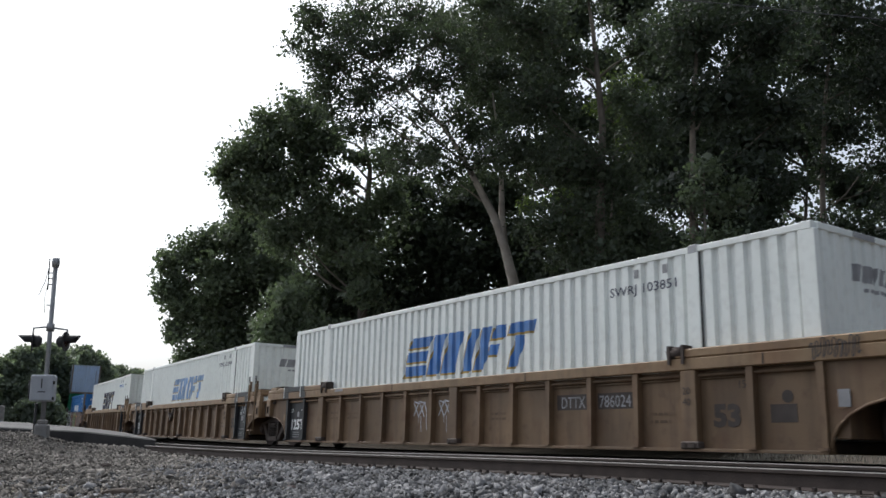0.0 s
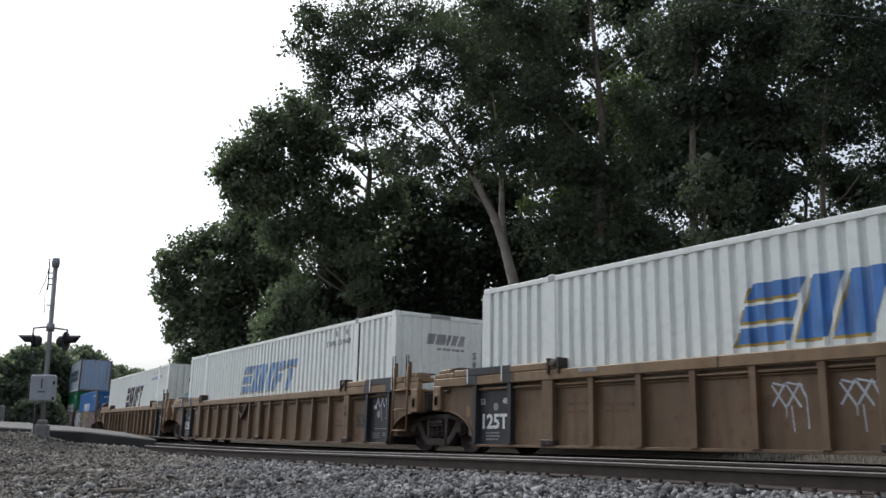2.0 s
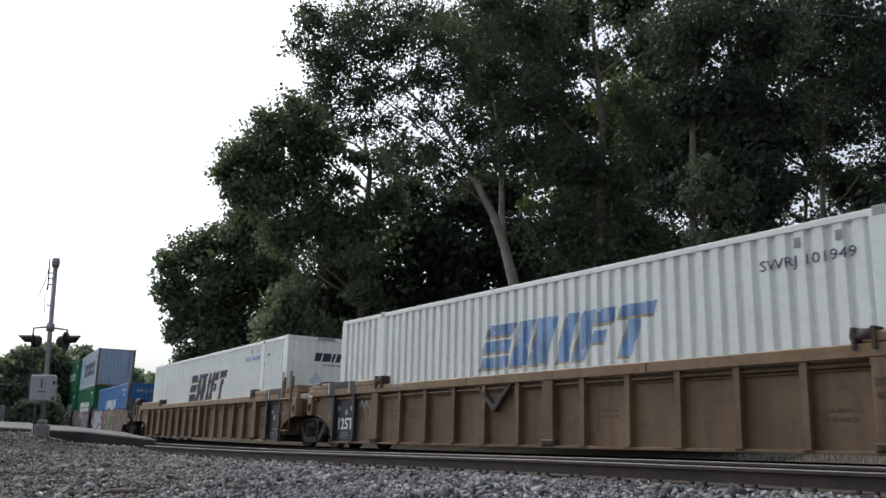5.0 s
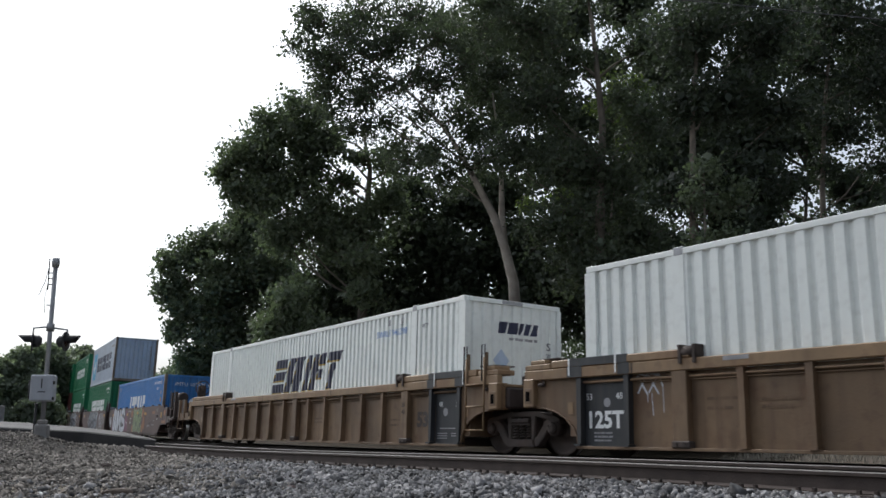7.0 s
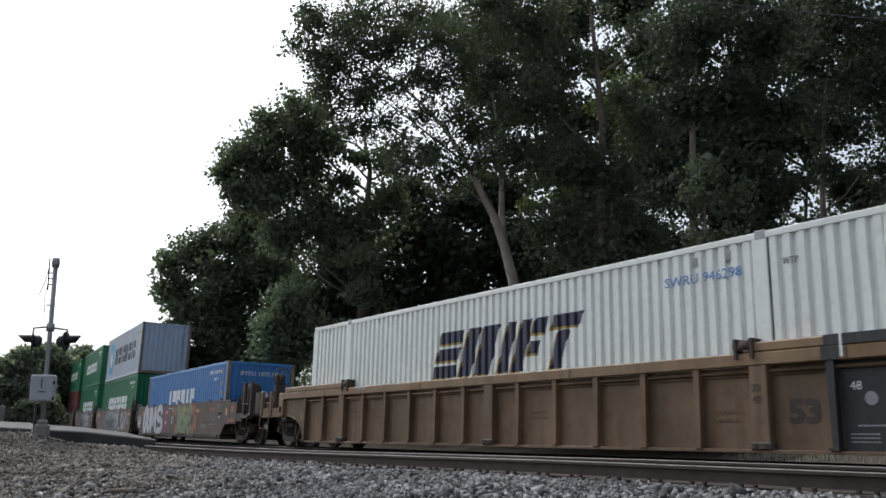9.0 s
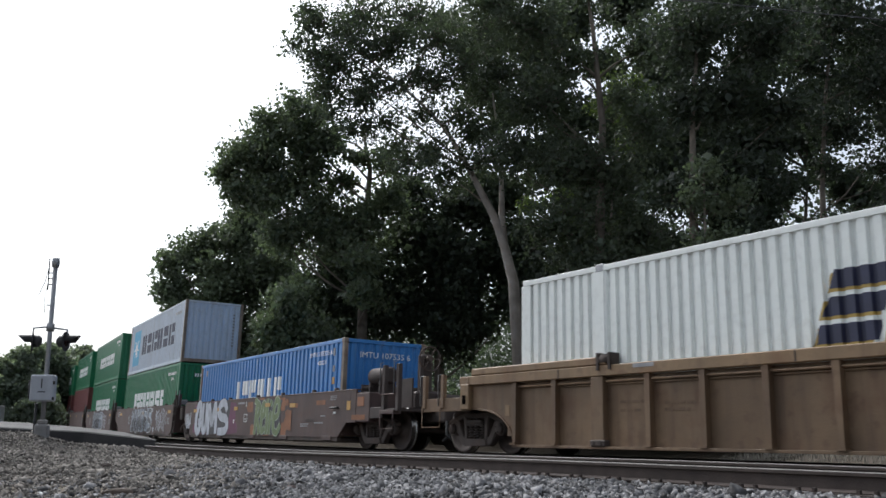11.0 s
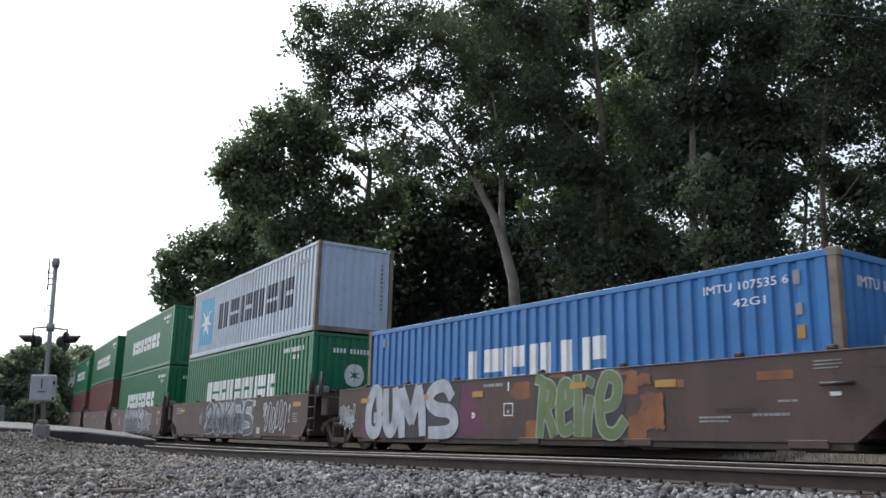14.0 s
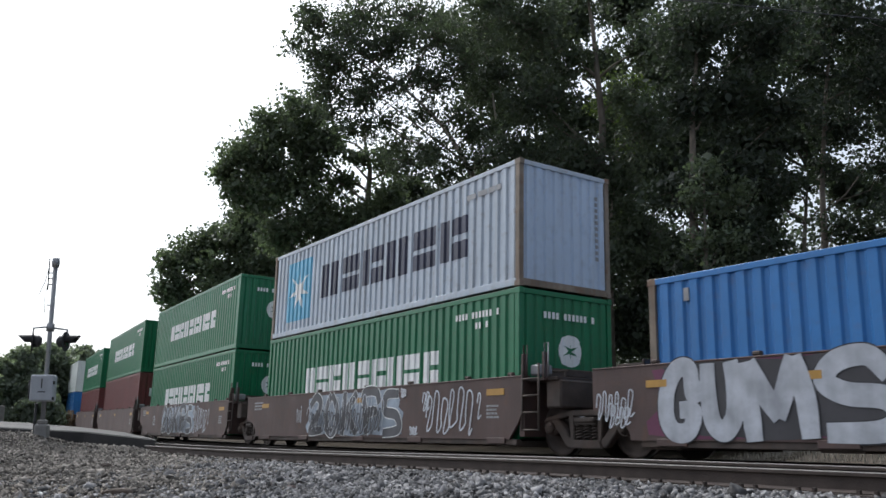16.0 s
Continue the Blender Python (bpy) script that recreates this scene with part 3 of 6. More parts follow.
def white_container(label, pitch, ink, edge, code, mark_x, text_x, faint):
    L, w, h = 16.154, 2.591, 2.90
    c, side, endp = container(label, "white", L, w, h, pitch, 6.05, group="white containers")
    y = w / 2 - 0.012
    slant_logo(c, side, y, mark_x, *((1.22, 0.96) if ink == "inkdark" else (1.32, 0.84)), 4.3, ink, edge)
    number(c, code, text_x, 2.31, 0.155, y, "inkblue" if ink == "inkdark" else "inkdark", 1.42)
    for dx in (4.85, 5.45):
        part("placard_holder", boxes((dx, dx + 0.09, -y - 0.008, -y + 0.02, 2.56, 2.70), bev=0), "inkgrey", c)
    # end wall: a small row of blocks, a line under it
    hl = L / 2 - 0.02
    x = -0.45
    bl = []
    for a in (0.2, 0.27, 0.08, 0.17, 0.16):
        bl.append(slanted(x, 2.18, a, 0.25, 0.3))
        x += a + 0.045
    for b in bl:
        painted([b], endp, hl, faint, c, end=True, name="block")
    painted([slanted(-0.12 + 0.13 * i, 2.05, 0.09, 0.055) for i in range(6)], endp, hl, "inkgrey", c, end=True)
    for i, ch in enumerate(code[:4]):
        write(ch, hl + 0.004, 0.88, 1.9 - i * 0.23, 0.17, "inkdark", c, 0.11, end=True)
    part("header_patch", boxes((hl - 0.01, hl + 0.026, -0.35, 0.2, 2.80, 2.88), bev=0), "inkgrey", c)
    return c


def block_word(c, side, y, x, z, w, h, n, ink, narrow=()):
    """n upright blocks with small notches in place of a trade name."""
    step = w / n
    polys = []
    for i in range(n):
        x0 = x + i * step
        if i in narrow:
            polys.append(slanted(x0 + step * 0.25, z, step * 0.4, h))
        elif i % 3 == 0:
            polys += [slanted(x0, z, step * 0.34, h), slanted(x0 + step * 0.48, z, step * 0.36, h)]
        elif i % 3 == 1:
            polys += [slanted(x0, z, step * 0.84, h * 0.4), slanted(x0, z + h * 0.52, step * 0.84, h * 0.48)]
        else:
            polys += [slanted(x0, z, step * 0.3, h), slanted(x0 + step * 0.36, z, step * 0.48, h * 0.42), slanted(x0 + step * 0.36, z + h * 0.58, step * 0.48, h * 0.42)]
    for b in polys:
        painted([b], side, y, ink, c, name="block")


def box40(label, colour, h, post="", group="forty-foot containers", end_colour=""):
    return container(label, colour, 12.192, 2.438, h, 0.278, post=post, group=group, end_colour=end_colour)


# ---- wagons ----
def arch(x0, z0, x1, z1, n=6):
    """A quarter curve from the wagon's foot up to its end."""
    return [(x0 + (x1 - x0) * (1 - math.cos(a)), z0 + (z1 - z0) * math.sin(a)) for a in [math.pi / 2 * k / n for k in range(n + 1)]]


def bars(car, x, y, z, w, h, ink, n=1, gap=0.0):
    """Lettering too small to read: plain bars."""
    bm = bmesh.new()
    rnd = random.Random(int(x * 100) + n)
    for i in range(n):
        zz, u, stop = z - i * (h + gap), x, x + w * rnd.uniform(0.8, 1.0)
        while u < stop - 0.02:
            q = min(stop, u + h * rnd.uniform(0.9, 3.2))
            box(bm, u, q, y - 0.003, y, zz, zz + h)
            u = q + h * rnd.uniform(0.3, 0.7)
    part("small_print", bm, ink, car)


def ladder(car, x, y, z0, z1, wide, material, rungs, r=0.017):
    tb = bmesh.new()
    for dx in (0, wide):
        tube(tb, [(x + dx, y, z0), (x + dx, y, z1)], r, 6)
    for z in rungs:
        tube(tb, [(x, y, z), (x + wide, y, z)], r * 0.8, 6)
    part("ladder", tb, material, car)


def grab(car, pts, material="galv"):
    part("grab_iron", tubes((pts, 0.013), sides=6), material, car)


def yellow_wagon(front, rear, code):
    """A well wagon for a 53 foot box. front, rear: 'joint' (shared truck, black panel) or 'coupler'."""
    car = thing("well_wagon", "ochre yellow articulated well wagon with rusty ribs", "railway wagon", "yellow well wagons")
    Y = 1.475
    for k in (-1, 1):
        yo = sorted((k * Y, k * (Y - 0.12)))
        part("top_chord", boxes((-9.45, 9.45, *yo, 1.42, 1.60), bev=0.015), "ochre", car)
        part("side_plate", boxes((-8.15, 8.15, *sorted((k * 1.34, k * 1.31)), 0.28, 1.42), bev=0), "yellow", car)
        part("bottom_flange", boxes((-8.15, 8.15, *sorted((k * 1.46, k * 1.30)), 0.255, 0.30), bev=0.004), "yellow", car)
        part("inner_rail", tubes(([(-8.1, k * 1.38, 1.345), (8.1, k * 1.38, 1.345)], 0.028), sides=6), "yellow", car)
        for e, kind in ((1, front), (-1, rear)):
            yr = sorted((k * Y, k * (Y - 0.2)))
            part("raised_chord", boxes((*sorted((e * 5.78, e * (8.75 if kind == "joint" else 9.38))), *yr, 1.602, 1.74), bev=0.02), "ochre", car)
            drum = tubes(([(e * 5.64, k * (Y - 0.06), 1.70), (e * 5.97, k * (Y - 0.06), 1.70)], 0.085), sides=12)
            for q in (5.66, 5.92):
                box(drum, *sorted((e * q, e * (q + 0.05))), *sorted((k * (Y + 0.03), k * (Y - 0.2))), 1.52, 1.80)
            part("chord_bracket", drum, "rail", car, "rusty cast bracket")
            # end web with the wheel arch cut into it
            poly = [(8.15, 1.42), (8.15, 0.29)] + arch(8.15, 0.29, 9.2, 0.95)[1:] + [(9.46, 0.95), (9.46, 1.42)]
            poly = [(e * a, b) for a, b in poly]
            bm = bmesh.new()
            prism(bm, poly, *sorted((k * 1.40, k * 1.36)))
            bmesh.ops.recalc_face_normals(bm, faces=bm.faces)
            part("end_web", bm, "yellow", car)
            rim = [(e * a, k * 1.41, b) for a, b in arch(8.15, 0.29, 9.2, 0.95)]
            part("arch_flange", tubes((rim, 0.022), sides=6), "yellow", car)
            far_end = 0.24 if kind == "coupler" else 0.0
            part("jack_pad", boxes((*sorted((e * (9.18 + far_end), e * (9.46 + far_end))), *sorted((k * 1.50, k * 1.22)), 0.95, 1.45), bev=0.02), "ochre", car)
            if far_end:
                part("end_web", boxes((*sorted((e * 9.44, e * 9.70)), *sorted((k * 1.40, k * 1.36)), 0.96, 1.42), bev=0), "yellow", car)
                part("top_chord", boxes((*sorted((e * 9.45, e * 9.75)), *sorted((k * Y, k * (Y - 0.12))), 1.42, 1.60), bev=0.015), "ochre", car)
            if kind == "joint":
                part("end_cap", boxes((*sorted((e * 8.78, e * 9.44)), *sorted((k * (Y - 0.01), k * (Y - 0.42))), 1.603, 1.70), bev=0.015), "ochre", car)
                part("end_cap", boxes((*sorted((e * 8.92, e * 9.32)), *sorted((k * (Y - 0.03), k * (Y - 0.40))), 1.703, 1.78), bev=0.015), "ochre", car)
                part("end_cap_plate", boxes((*sorted((e * 8.70, e * 9.20)), *sorted((k * (Y - 0.12), k * (Y - 0.60))), 1.783, 1.81), bev=0.005), "grime", car)
                part("slot_frame", boxes((*sorted((e * 9.235, e * 9.405)), *sorted((k * 1.508, k * 1.49)), 1.02, 1.28), bev=0.008), "yellow", car)
                part("latch_pin", tubes(([(e * 8.95, k * 1.44, 1.34), (e * 9.1, k * 1.44, 1.34)], 0.03), ([(e * 8.98, k * 1.44, 1.34), (e * 8.98, k * 1.44, 1.42)], 0.018), sides=8), "grime", car)
            # no opening is cut; a near-black block gives the hole's shade
            part("jack_hole", boxes((*sorted((e * (9.27 + far_end), e * (9.37 + far_end))), *sorted((k * 1.511, k * 1.40)), 1.06, 1.23), bev=0), "darkslot", car, "near-black block as the shade in a slot")
            part("tow_plate", boxes((*sorted((e * 8.28, e * 8.40)), *sorted((k * 1.405, k * 1.41)), 0.82, 1.02), bev=0), "ochre", car)
        # side posts
        for u in [q * s for q in (0.85, 1.87, 2.88, 3.92, 4.95) for s in (-1, 1)] + [7.05, -7.05, 8.1, -8.1]:
            black = (u > 7 and front == "joint") or (u < -7 and rear == "joint")
            bm = bmesh.new()
            prism(bm, [(u - 0.055, 1.42), (u - 0.04, 0.34), (u + 0.04, 0.34), (u + 0.055, 1.42)], *sorted((k * 1.34, k * 1.455)))
            box(bm, u - 0.07, u + 0.07, *sorted((k * 1.34, k * 1.50)), 0.30, 0.335)
            bmesh.ops.recalc_face_normals(bm, faces=bm.faces)
            part("side_post", bm, "black" if black else "yellow", car)
        for u in (6.0, -6.0, 0.0):
            part("wide_post", boxes((u - 0.14, u + 0.14, *sorted((k * 1.34, k * 1.47)), 0.30, 1.42), bev=0.012), "yellow", car)
            part("post_foot", boxes((u - 0.17, u + 0.17, *sorted((k * 1.34, k * 1.49)), 0.29, 0.40), bev=0.02), "iron", car)
        for e, kind in ((1, front), (-1, rear)):
            if kind == "joint":
                part("black_panel", boxes((*sorted((e * 7.12, e * 8.05)), *sorted((k * 1.34, k * 1.346)), 0.30, 1.42), bev=0), "black", car, "black painted panel with white lettering")
                part("black_chord", boxes((*sorted((e * 7.0, e * 8.3)), *sorted((k * (Y + 0.004), k * (Y - 0.205))), 1.615, 1.746), bev=0), "black", car)
                part("black_chord_face", boxes((*sorted((e * 6.95, e * 7.2)), *sorted((k * Y, k * (Y + 0.004))), 1.43, 1.61), bev=0), "black", car)
                part("black_chord_face", boxes((*sorted((e * 8.0, e * 8.35)), *sorted((k * Y, k * (Y + 0.004))), 1.43, 1.61), bev=0), "black", car)
                for u in (7.22, 8.28):
                    part("white_stripe", boxes((*sorted((e * u, e * (u + 0.034))), *sorted((k * (Y + 0.005), k * (Y + 0.010))), 1.46, 1.75), bev=0), "inkwhite", car)
    # floor, cross members and end platforms
    each("well_floor", [*[(u - 0.3, u + 0.3, -1.29, 1.29, 0.27, 0.42) for u in (-7.6, -5.9, -3, 0, 3, 5.9, 7.6)]], "iron", car)
    for e, kind in ((1, front), (-1, rear)):
        part("end_sill", boxes((*sorted((e * 8.2, e * 8.4)), -1.36, 1.36, 0.45, 1.42)), "yellow", car)
        part("end_platform", boxes((*sorted((e * 8.3, e * 9.5)), -1.36, 1.36, 1.38, 1.43)), "ochre", car)
        part("body_bolster", boxes((*sorted((e * 9.05, e * 9.55)), -1.30, 1.30, 0.98, 1.37), bev=0.03), "grime", car)
        part("centre_beam", boxes((*sorted((e * 8.3, e * (9.7 if kind == "joint" else 11.3))), -0.33, 0.33, 0.78, 1.2), bev=0.03), "iron", car)
        if kind == "joint":
            part("joint_casting", tubes(([(e * 9.45, 0, 0.85), (e * 9.95, 0, 0.95)], [0.34, 0.2]), sides=12), "iron", car)
            each("hose_bracket", [(*sorted((e * 9.45, e * 9.6)), -0.9, -0.6, 1.3, 1.6), (*sorted((e * 9.45, e * 9.62)), 0.5, 0.8, 1.3, 1.55)], "grime", car)
        if e == 1 and kind == "joint":
            ladder(car, 8.44, -1.50, 0.56, 1.95, 0.60, "ochre", (0.57, 1.02, 1.44), 0.021)
            for x in (8.42, 9.03):
                part("handrail_post", boxes((x, x + 0.05, -1.49, -1.42, 1.45, 2.05)), "yellow", car)
                grab(car, [(x - 0.08, -1.49, 1.5), (x - 0.08, -1.49, 2.2), (x + 0.02, -1.49, 2.2), (x + 0.02, -1.49, 2.0)], "darkmetal")
        if kind == "coupler":
            part("end_deck", boxes((*sorted((e * 9.46, e * 11.05)), -1.42, 1.42, 1.0, 1.09), (*sorted((e * 9.46, e * 11.05)), -1.44, -1.40, 0.93, 1.2), (*sorted((e * 9.46, e * 11.05)), 1.40, 1.44, 0.93, 1.2)), "yellow", car)
            for x in (10.4, 11.05):
                part("handrail_post", boxes((*sorted((e * x, e * (x - 0.1))), -1.47, -1.38, 1.0, 1.68)), "yellow", car)
                grab(car, [(e * (x + 0.09), -1.46, 1.05), (e * (x + 0.09), -1.46, 1.68), (e * (x + 0.0), -1.46, 1.68)])
            grab(car, [(e * 10.42, -1.46, 1.05), (e * 10.42, -1.46, 0.62), (e * 11.06, -1.46, 0.62), (e * 11.06, -1.46, 1.05)], "yellow")
            part("cross_walk", boxes((*sorted((e * 9.5, e * 10.3)), -1.0, 1.3, 1.50, 1.54)), "iron", car)
            each("brake_gear", [(*sorted((e * 9.7, e * 10.0)), -0.8, -0.45, 1.1, 1.45), (*sorted((e * 10.0, e * 10.2)), 0.1, 0.6, 1.1, 1.4)], "iron", car, bev=0.05)
            ring = [(e * 9.62, -0.55 + 0.22 * math.cos(a), 1.45 + 0.22 * math.sin(a)) for a in [2 * math.pi * q / 14 for q in range(15)]]
            part("hand_brake_wheel", tubes((ring, 0.015), sides=6), "iron", car)
            part("coupler", boxes((*sorted((e * 11.2, e * 11.75)), -0.13, 0.13, 0.72, 1.0), bev=0.05), "iron", car, "rusty knuckle coupler")
            part("air_hose", tubes(([(e * 11.3, -0.35, 0.8), (e * 11.42, -0.42, 0.5), (e * 11.75, -0.4, 0.36)], 0.03), sides=6), "rubber", car)
    # lettering
    y = -1.3475
    if front == "joint":
        write("48", 7.24, y, 1.05, 0.11, "inkwhite", car)
        write("5", 7.88, y, 1.05, 0.11, "inkwhite", car)
        write("53", 6.36, -1.344, 0.66, 0.30, "faded", car, 0.46, fat=0.02, label="faded black lettering")
        painted([ring_poly(7.5, 0.94, 0.085)], [(-9, 0), (9, 0)], 1.348, "inkgrey", car)
        bars(car, 7.3, y, 0.60, 0.62, 0.022, "inkgrey")
        bars(car, 7.2, y, 0.50, 0.40, 0.02, "inkgrey", 3, 0.028)
        bars(car, 7.72, y, 0.5, 0.22, 0.018, "inkgrey", 2, 0.03)
    else:
        write("53", 6.34, -1.344, 0.62, 0.30, "faded", car, 0.46, fat=0.02, label="faded black lettering")
        bars(car, 7.28, -1.342, 0.66, 0.46, 0.24, "faded")
        part("notice", boxes((8.30, 8.46, -1.416, -1.41, 0.84, 1.06), bev=0), "inkgrey", car, "small pale notice")
        write("15", 6.80, -1.344, 1.14, 0.11, "faded", car)
        painted([ring_poly(7.55, 1.0, 0.085)], [(-9, 0), (9, 0)], 1.342, "faded", car)
    write("20", 5.90, -1.474, 1.07, 0.11, "faded", car)
    write("40", 5.90, -1.474, 0.91, 0.11, "faded", car)
    if rear == "joint":
        write("125T", -7.96, y, 0.60, 0.27, "inkwhite", car, 0.76, fat=0.012, label="white stencilled load rating")
        write("53", -8.02, y, 1.05, 0.11, "inkwhite", car)
        write("48", -7.36, y, 1.05, 0.11, "inkwhite", car)
        painted([ring_poly(-7.55, 1.0, 0.075)], [(-9, 0), (9, 0)], 1.348, "inkgrey", car)
        bars(car, -7.85, y, 0.50, 0.42, 0.03, "inkgrey", 3, 0.03)
    if code:
        mark, digits = code.split()
        part("number_patch", boxes((3.02, 3.80, -1.3425, -1.34, 0.90, 1.16), bev=0), "faded", car, "dark painted patch")
        part("number_patch", boxes((4.02, 4.82, -1.3425, -1.34, 0.90, 1.16), bev=0), "faded", car, "dark painted patch")
        write(mark, 3.14, -1.345, 0.93, 0.2, "inkgrey", car, 0.58, label="faded pale wagon mark")
        write(digits, 4.06, -1.345, 0.93, 0.2, "inkgrey", car, 0.70, label="faded pale wagon number")
        scrawl(car, 8.0, -1.4765, 1.45, 0.26, 9, "inkblack", 0.008, 91)
    bars(car, 1.1, -1.343, 0.85, 0.55, 0.045, "faint", 2, 0.05)
    bars(car, 5.15, -1.343, 0.78, 0.52, 0.045, "faint", 2, 0.07)
    bars(car, -5.6, -1.343, 0.98, 0.52, 0.045, "faint", 2, 0.09)
    bars(car, -4.7, -1.343, 0.95, 0.6, 0.045, "faint", 2, 0.06)
    # plates, pipes and worn marks along the sides
    for k in (-1, 1):
        for x in (-6.9, -2.4, 2.3, 7.3):
            part("chord_joint", boxes((x - 0.012, x + 0.012, *sorted((k * 1.473, k * 1.479)), 1.43, 1.59), bev=0), "rail", car)
        for x in (-5.2, 0.4, 5.1):
            part("chord_plate", boxes((x, x + 0.42, *sorted((k * 1.47, k * 1.478)), 1.52, 1.58), bev=0), "inkgrey" if x < 0 else "ochre", car)
        part("brake_pipe", tubes(([(-6.9, k * 1.36, 1.30), (-4, k * 1.36, 1.29), (0, k * 1.36, 1.30), (4, k * 1.36, 1.29), (6.9, k * 1.36, 1.30)], 0.014), sides=6), "yellow", car)
        for u in (6.0, -6.0, 0.0):
            for dx in (-0.08, 0.08):
                part("pin", tubes(([(u + dx, k * 1.48, 0.35), (u + dx, k * 1.505, 0.35)], 0.035), sides=8), "rail", car)
    return car


def smooth(pts, step=6):
    """A curve through points."""
    p = [Vector(q) for q in [pts[0]] + list(pts) + [pts[-1]]]
    out = []
    for i in range(1, len(p) - 2):
        for j in range(step):
            t = j / step
            out.append(0.5 * (2 * p[i] + (p[i + 1] - p[i - 1]) * t + (2 * p[i - 1] - 5 * p[i] + 4 * p[i + 1] - p[i + 2]) * t * t + (3 * p[i] - p[i - 1] - 3 * p[i + 1] + p[i + 2]) * t ** 3))
    return out + [p[-2]]


def ribbon(bm, pts, y, r, taper=0.0):
    """One sprayed stroke: a flat band along a curve, a little thicker towards its end so that it may cross itself."""
    c = smooth(pts)
    n = len(c)
    left, right = [], []
    for i, q in enumerate(c):
        d = c[min(i + 1, n - 1)] - c[max(i - 1, 0)]
        d = d.normalized() if d.length > 1e-6 else Vector((1, 0))
        w = r * (1 - taper * abs(2 * i / (n - 1) - 1) ** 2)
        yy = y - 0.00006 * i
        if i == 0:
            q = q - d * r * 0.35
        if i == n - 1:
            q = q + d * r * 0.35
        left.append(bm.verts.new((q.x - d.y * w, yy, q.y + d.x * w)))
        right.append(bm.verts.new((q.x + d.y * w, yy, q.y - d.x * w)))
    for i in range(n - 1):
        bm.faces.new((right[i], right[i + 1], left[i + 1], left[i]))


def piece(car, x, y, z, kx, kz, letters, r, fill, edge, rim=0.03, label="", taper=0.25):
    """Sprayed fat letters with an outline; each letter is a list of strokes."""
    for i, strokes in enumerate(letters):
        for ink, w, yy in ((edge, r + rim, y - 0.0012 * (i % 3)), (fill, r, y - 0.0045 - 0.0012 * (i % 3))):
            bm = bmesh.new()
            for q, st in enumerate(strokes):
                ribbon(bm, [(x + a * kx, z + b * kz) for a, b in st], yy - 0.0004 * q, w, taper)
            part("sprayed_letter" if ink == fill else "letter_outline", bm, ink, car, label if ink == fill else "")


def scrawl(car, x, y, z, h, strokes, ink, r=0.012, seed=1):
    """A looping spray-painted tag, a thin flat line of paint."""
    rnd = random.Random(seed)
    bm = bmesh.new()
    pts = []
    for i in range(strokes):
        x0 = x + i * h * 0.30
        lo, hi = rnd.uniform(0.0, 0.18), rnd.uniform(0.72, 1.0)
        pts += [(x0, z + h * rnd.uniform(0.35, 0.6)), (x0 + h * 0.07, z + h * hi), (x0 + h * rnd.uniform(0.16, 0.26), z + h * (hi - 0.12)), (x0 + h * rnd.uniform(0.02, 0.14), z + h * lo)]
        pts += [(x0 + h * rnd.uniform(0.2, 0.3), z + h * (lo + 0.1))]
    ribbon(bm, pts, y - 0.002, r)
    part("spray_tag", bm, ink, car)


def blob(car, x0, x1, z0, z1, ink, y, seed, label=""):
    """A sprayed field with an uneven edge."""
    rnd = random.Random(seed)
    pts = []
    n = 26
    for q in range(n):
        a = 2 * math.pi * q / n
        c, s = math.cos(a), math.sin(a)
        k = 1 / max(abs(c) ** 1.0, abs(s) ** 1.0, 1e-3) * rnd.uniform(0.86, 1.0)
        pts.append(((x0 + x1) / 2 + c * k * (x1 - x0) / 2, (z0 + z1) / 2 + s * k * (z1 - z0) / 2))
    bm = bmesh.new()
    bm.faces.new([bm.verts.new((px, y, min(pz, 1.525))) for px, pz in pts])
    part("paint_field", bm, ink, car, label)


def drip_tag(car, x, y, z):
    """Two white crosses with long drips."""
    bm = bmesh.new()
    def stroke(x0, z0, x1, z1, r=0.014):
        d = Vector((x1 - x0, 0, z1 - z0)).normalized()
        nrm = Vector((-d.z, 0, d.x)) * r
        a, b = Vector((x + x0, y, z + z0)), Vector((x + x1, y, z + z1))
        bm.faces.new([bm.verts.new(c) for c in (a - nrm, b - nrm, b + nrm, a + nrm)])
    for dx in (0.0, 0.22):
        stroke(dx, 0.30, dx + 0.2, 0.0)
        stroke(dx + 0.2, 0.32, dx, 0.02)
    stroke(0.02, 0.33, 0.2, 0.28), stroke(0.22, 0.33, 0.46, 0.28), stroke(0.42, 0.3, 0.5, 0.12)
    stroke(0.28, 0.02, 0.30, -0.32, 0.007), stroke(0.50, 0.12, 0.51, -0.28, 0.007), stroke(0.20, 0.0, 0.2, -0.12, 0.006)
    part("spray_tag", bm, "sprayw", car, "white spray-painted crosses with drips")


